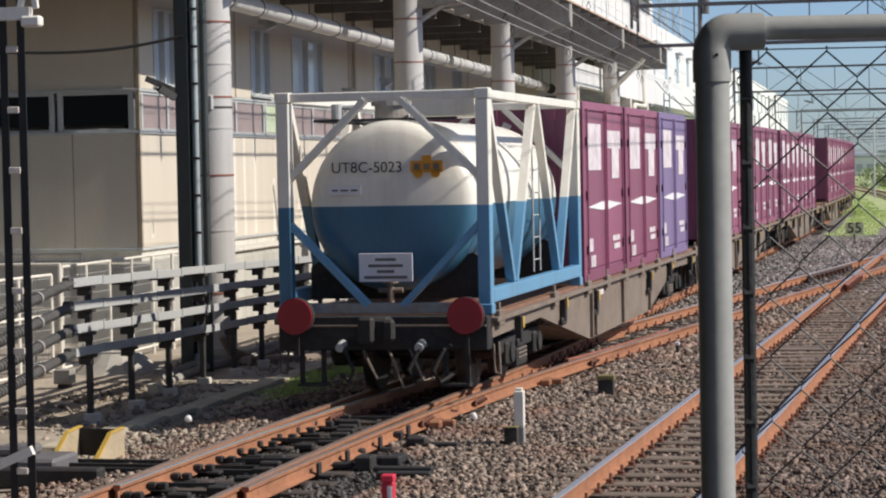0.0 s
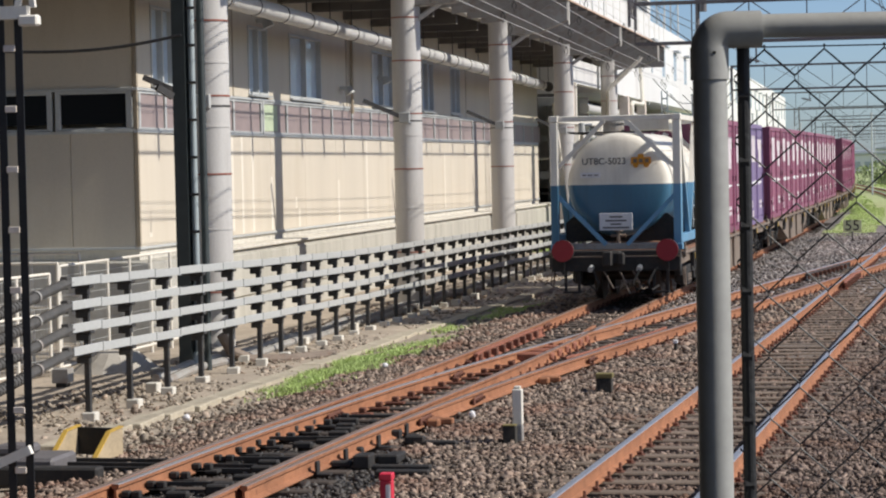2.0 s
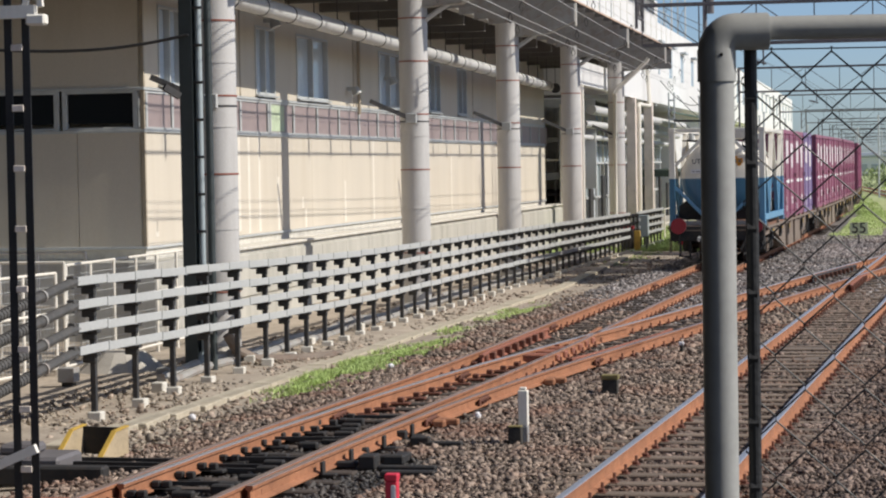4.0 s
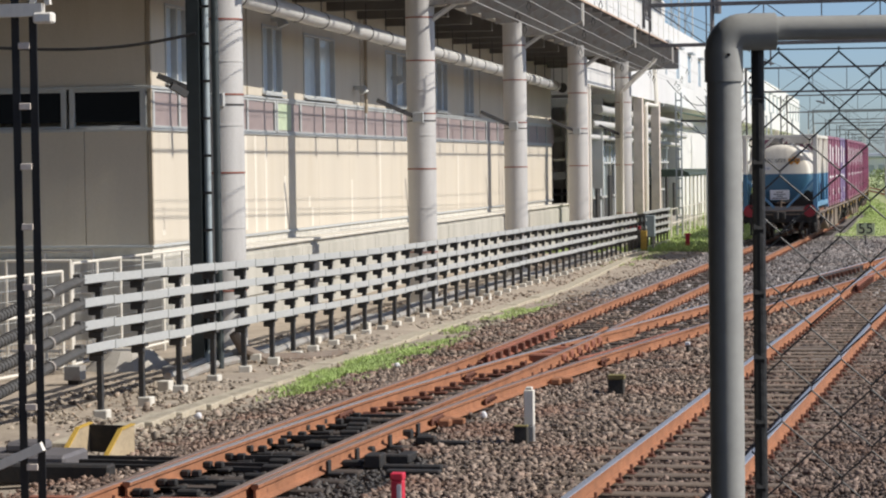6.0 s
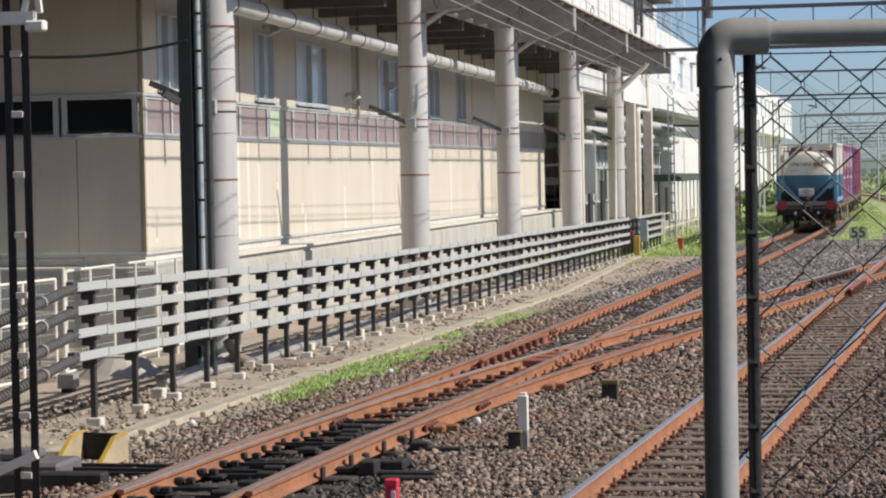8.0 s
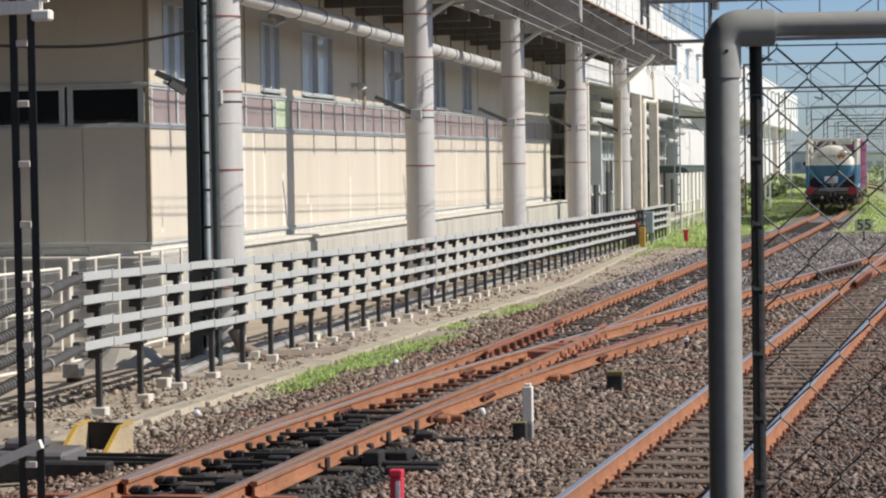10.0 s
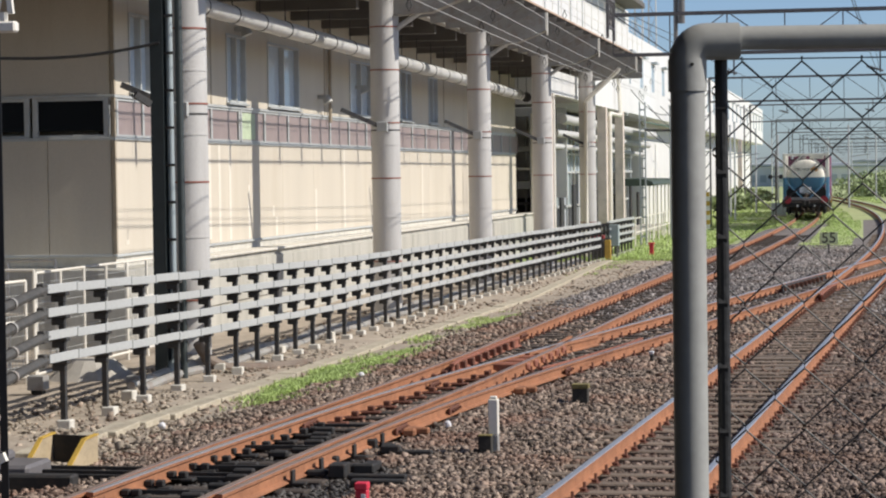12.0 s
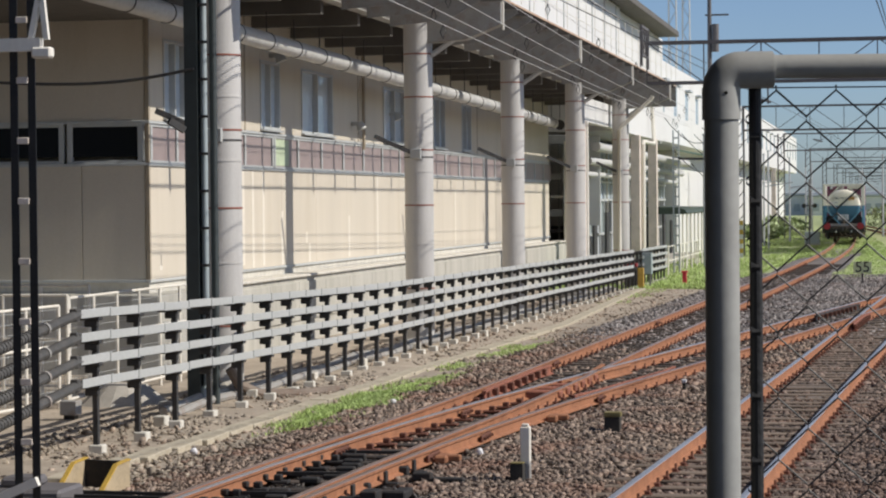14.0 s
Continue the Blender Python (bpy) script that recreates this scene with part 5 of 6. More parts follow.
# ---- points gear ----
def build_points():
    p = thing("points_machine", "grey points machine with oily rods beside the rails", "points machine", at=pose(-8.0, 20.75, -0.13))
    bm = B()
    bx(bm, -0.55, 0.35, -0.35, 0.3, -0.1, 0.1, 0.03)
    part("case", bm, M["gantry"], p)
    bm = B()
    bx(bm, -0.3, 0.05, -0.2, 0.15, 0.1, 0.2, 0.03)
    part("lid", bm, M["gantry"], p)
    for y in (-0.25, 0.05, 0.35):
        bm = B()
        bar(bm, (0.2, y, 0.0), (2.6, y, -0.02), 0.05, 0.04)
        part("rod", bm, M["black"], p)
    bm = B()
    bx(bm, -0.4, 0.9, -0.7, -0.5, -0.12, 0.06, 0.02)
    part("long_sleeper", bm, M["black"], p)
    c = thing("yellow_cover", "open yellow steel cover on the ground", "cover", at=pose(-7.77, 21.75, -0.19, 0, 0, -12))
    for x0, z0, x1, z1 in ((-0.29, 0.0, -0.26, 0.28), (0.2, 0.0, 0.23, 0.28)):
        bm = B()
        v = [bm.verts.new(q) for q in ((x0, -0.3, 0), (x0, 0.25, 0), (x0, 0.25, 0.28), (x0, 0.0, 0.25), (x1, -0.3, 0), (x1, 0.25, 0), (x1, 0.25, 0.28), (x1, 0.0, 0.25))]
        for q in ((0, 1, 2, 3), (7, 6, 5, 4), (0, 4, 5, 1), (1, 5, 6, 2), (2, 6, 7, 3), (3, 7, 4, 0)):
            bm.faces.new([v[i] for i in q])
        part("side_plate", bm, M["tan_worn"], c)
        bm = B()
        bar(bm, ((x0 + x1) / 2, -0.3, 0.006), ((x0 + x1) / 2, 0.0, 0.256), 0.05, 0.014)
        bar(bm, ((x0 + x1) / 2, 0.0, 0.256), ((x0 + x1) / 2, 0.25, 0.286), 0.05, 0.014)
        part("edge_strip", bm, M["yellow"], c, "yellow painted edge")
    bm = B()
    bx(bm, -0.26, 0.2, 0.2, 0.24, 0.0, 0.27)
    part("back_plate", bm, M["black"], c)
    # slide plates, chairs and oily blocks between the rails
    o = thing("points_fittings", "oily black slide plates and rusty blocks between rails", "points fitting")
    for k in range(22):
        y = 18.6 + 0.6 * k
        for fx, s in ((track_x, -1), (side_x, 1), (side_x, -1), (track_x, 1)):
            bm = B()
            x = fx(y) + s * G2 - s * 0.14
            bx(bm, x - 0.13, x + 0.13, y - 0.07, y + 0.07, -0.156, -0.125, 0.008)
            bx(bm, x - s * 0.02 - 0.04, x - s * 0.02 + 0.04, y - 0.04, y + 0.04, -0.125, -0.065, 0.01)
            part("slide_plate", bm, M["black"] if y < 25 else M["rust_dark"], o)
    for y in (19.3, 21.0, 22.6, 24.6):
        bm = B()
        bar(bm, (track_x(y) - 0.45, y, -0.1), (side_x(y) + 0.45, y + 0.02, -0.1), 0.05, 0.035)
        part("stretcher_rod", bm, M["black"], o)
    for k in range(26):
        bm = B()
        x, y = random.uniform(-6.1, -4.6), random.uniform(18.5, 24.5)
        bx(bm, x - 0.1, x + 0.1, y - 0.05, y + 0.05, -0.16, -0.1 + random.uniform(0, 0.04), 0.015)
        part("oily_block", bm, M["black"], o)
    # check rails with flared dark ends, held by blocks
    def check_rail(fx, sgn, y0, y1, mat, gap=0.11):
        """A second rail inside a running rail, flared at both ends."""
        bm = B()
        ys = np.linspace(y0, y1, 13)
        extrude_profile(bm, RAIL, [(fx(y) + sgn * (G2 - gap - 0.07 * max(0.0, abs(2 * (y - y0) / (y1 - y0) - 1) - 0.7) / 0.3), y, -0.004) for y in ys])
        cr = part("check_rail", bm, mat, o)
        for y in np.arange(y0 + 0.3, y1, 0.55):
            x = fx(y) + sgn * (G2 - gap - 0.05)
            part("check_chair", bx(B(), x - 0.05, x + 0.05, y - 0.06, y + 0.06, -0.15, -0.03, 0.012), M["rust_dark"], cr)
    check_rail(track_x, -1, 31.6, 36.8, M["rust_red"])
    check_rail(side_x, 1, 31.0, 36.6, M["rust_red"])
    check_rail(side_x, -1, 52.8, 58.6, M["dark_steel"], 0.12)
    check_rail(main_x, -1, 49.0, 54.0, M["rust_red"])
    # the crossing: nose blocks, wing rails and bolted plates
    fy = 33.6
    for k in range(7):
        y = fy - 1.5 + 0.62 * k
        x = (track_x(y) + side_x(y)) / 2
        h = abs(track_x(y) + G2 - side_x(y) + G2) / 2
        if h < 0.42:
            part("crossing_block", bx(B(), x - h - 0.05, x + h + 0.05, y - 0.13, y + 0.13, -0.15, -0.03, 0.02), M["rust_red"], o)
    for fx, sgn in ((track_x, 1), (side_x, -1)):
        bm = B()
        extrude_profile(bm, RAIL, [(fx(y) + sgn * (G2 - 0.075 - 0.06 * max(0.0, (y - 35.4) / 1.6)), y, -0.002) for y in np.linspace(fy - 0.2, 37.0, 9)])
        part("wing_rail", bm, M["rust"], o)
    for fx, sgn, y in ((side_x, 1, 24.2), (side_x, 1, 26.3), (side_x, -1, 29.3), (side_x, 1, 31.6), (track_x, -1, 38.2), (track_x, -1, 51.0), (main_x, -1, 27.2), (side_x, -1, 24.6)):
        x = fx(y) + sgn * G2
        bm = B()
        for e in (-1, 1):
            bx(bm, x + e * 0.034 - 0.014, x + e * 0.034 + 0.014, y - 0.3, y + 0.3, -0.125, -0.05, 0.006)
            for k in range(4):
                rod(bm, (x + e * 0.05, y - 0.22 + 0.147 * k, -0.088), (x + e * 0.085, y - 0.22 + 0.147 * k, -0.088), 0.018, 6)
        part("fishplate", bm, M["rust_dark"], o)
    for y in (24.2, 28.9):
        bm = B()
        x = side_x(y) + G2 + 0.14
        bx(bm, x - 0.07, x + 0.07, y - 0.16, y + 0.16, -0.16, -0.07, 0.02)
        bx(bm, x + 0.03, x + 0.2, y - 0.05, y + 0.05, -0.14, -0.07, 0.015)
        part("joint_block", bm, M["rust"], o)
    # rusty tie plates across the near track and a white-topped plate
    for y in (18.15, 18.55):
        part("tie_plate", bar(B(), (track_x(y) - 1.35, y, -0.145), (track_x(y) + 1.0, y, -0.145), 0.13, 0.02), M["rust_red"], o)
    # upright dark brackets beside the near rail
    for y in (20.3, 21.2, 22.3, 23.3):
        x = side_x(y) + G2 + 0.09
        bm = B()
        bx(bm, x - 0.015, x + 0.015, y - 0.05, y + 0.05, -0.16, -0.03, 0.006)
        bx(bm, x - 0.02, x + 0.13, y - 0.05, y + 0.05, -0.165, -0.14, 0.006)
        part("rail_brace", bm, M["black"], o)
    # dark boxes and rods outside the near rail
    for x0, y, w, d, h in ((0.35, 20.9, 0.16, 0.12, 0.13), (0.52, 21.35, 0.14, 0.2, 0.08), (0.85, 20.4, 0.5, 0.06, 0.05), (0.75, 20.75, 0.55, 0.05, 0.05), (0.6, 22.6, 0.4, 0.05, 0.05)):
        x = side_x(y) + G2 + x0
        part("rod_box", bx(B(), x - w / 2, x + w / 2, y - d, y + d, -0.17, -0.17 + h, 0.012), M["black"], o)


M["rust_red"] = material("reddish_cast_rust", (0.27, 0.1, 0.06), 0.8, vary=0.35, scale=4, grain=50, bump=0.3, dirt=(0.12, 0.05, 0.03), dirt_amount=0.6)
build_points()


# ---- small posts and marks in the ballast ----
def marker(name, label, category, x, y, z0, pieces):
    m = thing(name, label, category, at=pose(x, y, z0))
    for nm, a, b, c, d, e, f, mat in pieces:
        part(nm, bx(B(), a, b, c, d, e, f, 0.008), M[mat], m)
    return m


marker("marker_post", "white marker post on a dark block", "marker post", -3.72, 22.93, -0.2,
       [("block", -0.085, 0.05, -0.16, -0.045, 0.0, 0.2, "dark_block"), ("block_top", -0.088, 0.053, -0.163, -0.043, 0.201, 0.215, "moss"), ("base", 0.0, 0.1, -0.042, 0.05, 0.0, 0.2, "deck_steel"), ("stake", 0.0, 0.1, -0.04, 0.05, 0.2, 0.56, "white_paint"), ("stake_cap", 0.015, 0.085, -0.025, 0.035, 0.561, 0.59, "white_paint")])
marker("marker_block", "dark stone block with a mossy yellow top", "marker post", -3.39, 27.93, -0.2,
       [("block", -0.1, 0.09, -0.08, 0.08, 0.0, 0.2, "dark_block"), ("block_top", -0.105, 0.1, -0.085, 0.085, 0.201, 0.26, "moss")])
marker("marker_peg", "short dark peg with a white cap", "marker post", -3.05, 33.7, -0.2,
       [("peg", -0.025, 0.025, -0.025, 0.025, 0.0, 0.16, "dark_block"), ("cap", -0.035, 0.035, -0.035, 0.035, 0.16, 0.21, "white_mark")])
marker("red_marker", "red and white marker post in ballast", "marker post", -4.06, 18.5, -0.22,
       [("stake", -0.05, 0.05, -0.05, 0.05, 0.0, 0.27, "red_bright"), ("cap", -0.055, 0.055, -0.055, 0.055, 0.27, 0.33, "red_bright"), ("label_plate", 0.0, 0.04, -0.06, -0.051, 0.05, 0.24, "white_mark")])
marker("red_marker", "small red post in grass", "marker post", -8.1, 90.0, -0.75,
       [("stake", -0.08, 0.08, -0.08, 0.08, 0.0, 0.55, "red_bright"), ("cap", -0.12, 0.12, -0.12, 0.12, 0.55, 0.62, "red_bright")])
marker("yellow_post", "yellow post beside a dark red box", "post", -9.2, 84.4, -0.8,
       [("stake", -0.1, 0.12, -0.1, 0.1, 0.0, 0.95, "yellow"), ("box", -0.55, -0.15, -0.1, 0.2, 0.1, 1.0, "dark_block"), ("box_roof", -0.6, -0.12, -0.15, 0.25, 1.0, 1.12, "red")])
marker("control_cabinet", "grey-blue control cabinet on legs", "cabinet", -9.35, 87.0, -0.9,
       [("case", -0.3, 0.3, -0.2, 0.2, 0.75, 1.55, "pipe_blue"), ("leg", -0.26, -0.2, -0.1, 0.1, 0.0, 0.75, "gantry"), ("leg", 0.2, 0.26, -0.1, 0.1, 0.0, 0.75, "gantry")])
M_SIGN = marker("speed_sign", "weathered yellow-green sign plate with black number 55", "sign", -1.13, 78.0, -0.25,
                [("plate", -0.3, 0.3, 0.0, 0.02, 0.38, 0.78, "sign"), ("post", -0.02, 0.02, 0.021, 0.05, 0.0, 0.7, "dark_steel")])
words("digits", "55", 0.5, M["lettering"], M_SIGN, pose(0, -0.006, 0.58, 90, 0, 0))


M["duct"] = material("soil_stained_concrete", (0.42, 0.37, 0.28), 0.9, vary=0.25, scale=1.5, grain=30, bump=0.4, dirt=(0.27, 0.22, 0.15), dirt_amount=0.8)


def build_kerb():
    k = thing("cable_duct", "line of pale concrete duct lids in the soil", "cable duct", kind="structure")
    me = mesh_of("lid", bx(B(), -0.15, 0.15, -0.485, 0.485, -0.05, 0.035, 0.012), M["duct"])
    y = 24.0
    while y < 84:
        x = float(np.interp(y, (24, 25.4, 28.3, 34.4, 45, 57, 82.7), (-8.85, -8.68, -8.5, -8.45, -8.3, -8.15, -9.1)))
        again("lid", me, k, pose(x, y, ground_z(x, y) + random.uniform(-0.012, 0.008), random.uniform(-1, 1), 0, random.uniform(-1.5, 1.5)))
        y += 0.99


build_kerb()


# ---- white railings and meter boxes beside the ramp ----
def build_railings():
    for j, (x0, y0, x1, y1, z0, h) in enumerate(((-13.0, 32.4, -12.0, 32.4, -0.4, 1.7), (-12.05, 32.6, -12.0, 40.0, -0.4, 1.65), (-14.2, 35.0, -12.6, 35.0, -0.4, 1.75), (-12.3, 30.2, -12.1, 32.3, -0.4, 1.55))):
        r = thing("railing", "white tubular railing with wire mesh infill", "railing", group="white railings by the ramp")
        a, b = Vector((x0, y0, z0)), Vector((x1, y1, z0))
        n = max(2, round((b - a).length / 1.0))
        for k in range(n + 1):
            p = a.lerp(b, k / n)
            bm = B()
            rod(bm, p, p + Vector((0, 0, h)), 0.026, 10)
            part("post", bm, M["white_paint"], r)
        for z in (h, h * 0.62, 0.15):
            bm = B()
            rod(bm, a + Vector((0, 0, z)), b + Vector((0, 0, z)), 0.022, 10)
            part("rail", bm, M["white_paint"], r)
        bm = B()
        m = int((b - a).length / 0.1)
        for k in range(m):
            p = a.lerp(b, k / m)
            rod(bm, p + Vector((0, 0, 0.15)), p + Vector((0, 0, h)), 0.004, 5)
        for z in np.arange(0.3, h, 0.15):
            rod(bm, a + Vector((0, 0, z)), b + Vector((0, 0, z)), 0.004, 5)
        part("mesh_infill", bm, M["galvanised"], r)
    for x, y, w, h in ((-11.3, 30.6, 0.24, 0.2), (-10.15, 31.4, 0.2, 0.13)):
        marker("meter_box", "small grey box on a low stand", "box", x, y, -0.35,
               [("case", -w / 2, w / 2, -0.12, 0.12, 0.06, 0.06 + h, "deck_steel"), ("stand", -w / 3, w / 3, -0.08, 0.08, -0.02, 0.06, "dark_block")])
    b = thing("concrete_bank", "pale concrete bank at a column foot", "bank", kind="structure")
    bm = B()
    for a, c, h in (((-11.4, 33.2), 0.75, 0.35), ((-10.3, 34.6), 0.55, 0.3)):
        bmesh.ops.create_cone(bm, cap_ends=True, segments=14, radius1=c, radius2=c * 0.45, depth=h, matrix=pose(a[0], a[1], -0.42 + h / 2))
    part("bank_cone", bm, M["concrete"], b)
    bm = B()
    tube(bm, [(-10.05, 34.2, 0.1), (-9.95, 34.3, -0.15), (-9.7, 34.6, -0.32), (-9.2, 35.2, -0.36), (-8.7, 35.9, -0.36)], 0.08, 10)
    tagged(part("loose_pipe", bm, M["wagon"]), "brown pipe lying on soil beside a column", "pipe")


build_railings()


# ---- masts, towers and the far skyline ----
def build_far_things():
    p = thing("utility_pole", "tall grey utility pole with a transformer", "pole", at=pose(-8.64, 110.0, -0.6))
    part("pole_shaft", rod(B(), (0, 0, 0), (0, 0, 14.0), 0.14, 12, 0.09), M["gantry"], p, smooth=True)
    part("transformer", rod(B(), (0.28, -0.1, 10.2), (0.28, -0.1, 11.5), 0.17, 14), M["gantry"], p, smooth=True)
    part("cross_arm", bx(B(), -0.2, 0.9, -0.05, 0.05, 11.9, 11.98), M["gantry"], p)
    for x, y, h in ((-23.6, 250.0, 36.0), (-23.2, 262.0, 36.0)):
        t = thing("lattice_tower", "slim steel lattice tower behind a building", "tower", group="lattice towers", at=pose(x, y, -1))
        for sx in (-1, 1):
            for sy in (-1, 1):
                part("tower_leg", bar(B(), (sx * 0.5, sy * 0.5, 0), (sx * 0.35, sy * 0.35, h), 0.07, 0.07), M["far_grey"], t)
        for sy in (-1, 1):
            bm = B()
            for k in range(24):
                z = h * k / 24
                s = 1 if k % 2 else -1
                bar(bm, (-s * 0.4, sy * 0.4, z), (s * 0.4, sy * 0.4, z + h / 24), 0.04, 0.04)
            tagged(part("tower_lacing", bm, M["far_grey"], t), kind="stuff")
    # slim poles along the far platform
    src = thing("lineside_pole", "slim pale lineside pole", "pole", group="lineside poles", at=pose(-9.1, 112.0, -0.7))
    part("pole_shaft", rod(B(), (0, 0, 0), (0, 0, 6.4), 0.07, 10, 0.06), M["far_grey"], src)
    part("pole_arm", bar(B(), (0, 0, 4.2), (1.6, 0, 4.4), 0.06, 0.06), M["far_grey"], src)
    part("pole_cap", rod(B(), (0, 0, 6.4), (0, 0, 6.5), 0.09, 10), M["far_grey"], src)
    for x, y in ((-8.9, 121), (-8.6, 140), (-8.2, 152), (-9.1, 163), (-8.0, 178), (-8.8, 196), (-7.6, 214), (-9.0, 236), (-1.0, 172), (2.4, 186), (1.2, 216), (4.6, 228), (6.5, 252), (3.2, 262), (8.5, 240), (-3.4, 236), (-1.2, 268), (0.6, 290), (5.4, 300), (9.2, 310), (-4.6, 300), (13.5, 330), (2.0, 340), (7.2, 360), (-2.0, 350), (16.0, 300), (11.5, 275), (14.0, 262)):
        copy_thing(src, pose(x, y, -0.7))
    rng = random.Random(3)
    for k in range(16):
        x = -70 + 11 * k + rng.uniform(-3, 3)
        y = 520 + rng.uniform(-60, 90)
        w, h = rng.uniform(5, 13), rng.uniform(2.5, 5.5)
        # distance haze is put into the pale colours of walls and windows
        b = thing("distant_building", "distant building in colours paled for haze", "building", group="distant buildings", at=pose(x, y, -1))
        part("block", bx(B(), -w, w, -6, 6, 0, h, 0.1), M["far_wall"], b)
        part("roof", bx(B(), -w - 0.4, w + 0.4, -6.4, 6.4, h, h + 0.6, 0.1), M["far_grey"], b)
        for i in range(int(w)):
            for j in range(int(h / 3.2)):
                part("far_window", bx(B(), -w + 1 + 2 * i, -w + 2.2 + 2 * i, -6.1, -6.001, 1.2 + 3.2 * j, 2.6 + 3.2 * j), M["far_grey"], b)
    # a grey plant and low sheds in the grass
    s = thing("lineside_cabinet", "grey lineside equipment cabinet in grass", "cabinet", at=pose(-5.6, 158.0, -0.5))
    part("case", bx(B(), -0.5, 0.5, -0.3, 0.3, 0.1, 0.9, 0.03), M["pipe_blue"], s)
    part("cabinet_base", bx(B(), -0.55, 0.55, -0.35, 0.35, 0.0, 0.1, 0.03), M["concrete"], s)
    sg = thing("signal_post", "slim post with two dark round signals", "signal", at=pose(-5.2, 142.0, -0.4))
    part("pole_shaft", rod(B(), (0, 0, 0), (0, 0, 4.2), 0.05, 10), M["gantry"], sg)
    for x in (-0.32, 0.32):
        part("signal_head", rod(B(), (x, -0.1, 2.6), (x, 0.1, 2.6), 0.14, 16), M["dark_steel"], sg)
    part("signal_bar", bx(B(), -0.4, 0.4, -0.04, 0.04, 2.56, 2.64), M["gantry"], sg)
    b = thing("barrier_board", "yellow and white striped board in grass", "barrier", at=pose(-8.35, 125.0, -0.5))
    for k in range(8):
        part("board_stripe", bx(B(), -0.25, 0.25, -0.03, 0.03, 0.25 * k, 0.25 * k + 0.24), M["yellow"] if k % 2 else M["white_mark"], b)


# Wall colour paled to carry the haze of distance.
M["far_wall"] = material("far_hazed_wall", (0.76, 0.73, 0.72), 0.8, vary=0.12, scale=0.2)
build_far_things()


# ---- loose stones, grass and bushes ----
def ico():
    bm = B()
    bmesh.ops.create_cube(bm, size=1.45)
    bmesh.ops.triangulate(bm, faces=bm.faces)
    v = np.array([p.co[:] for p in bm.verts])
    f = np.array([[p.index for p in q.verts] for q in bm.faces])
    bm.free()
    return v, f


def scatter(name, pts, sizes, mat, label, category, flat=0.52, seed=1):
    """Many rough stones in one mesh."""
    rng = np.random.default_rng(seed)
    v0, f0 = ico()
    n = len(pts)
    verts = np.repeat(v0[None], n, 0) * rng.uniform(0.45, 1.3, (n, len(v0), 3))
    verts *= rng.uniform(0.6, 1.45, (n, 1, 3)) * np.array([1.25, 0.85, flat])
    tip = rng.normal(0, 0.45, n)
    tc, ts = np.cos(tip)[:, None], np.sin(tip)[:, None]
    verts = np.stack([verts[..., 0] * tc - verts[..., 2] * ts, verts[..., 1], verts[..., 0] * ts + verts[..., 2] * tc], -1)
    ang = rng.uniform(0, 2 * np.pi, n)
    c, s = np.cos(ang)[:, None], np.sin(ang)[:, None]
    x, y = verts[..., 0] * c - verts[..., 1] * s, verts[..., 0] * s + verts[..., 1] * c
    verts = np.stack([x, y, verts[..., 2]], -1) * sizes[:, None, None] + pts[:, None, :]
    faces = (f0[None] + (np.arange(n) * len(v0))[:, None, None]).reshape(-1, 3)
    me = bpy.data.meshes.new(name)
    me.vertices.add(n * len(v0))
    me.vertices.foreach_set("co", verts.astype(np.float32).ravel())
    me.loops.add(faces.size)
    me.loops.foreach_set("vertex_index", faces.astype(np.int32).ravel())
    me.polygons.add(len(faces))
    me.polygons.foreach_set("loop_start", np.arange(0, faces.size, 3, dtype=np.int32))
    me.update(calc_edges=True)
    me.materials.append(mat)
    return tagged(new(name, me), label, category, kind="stuff")


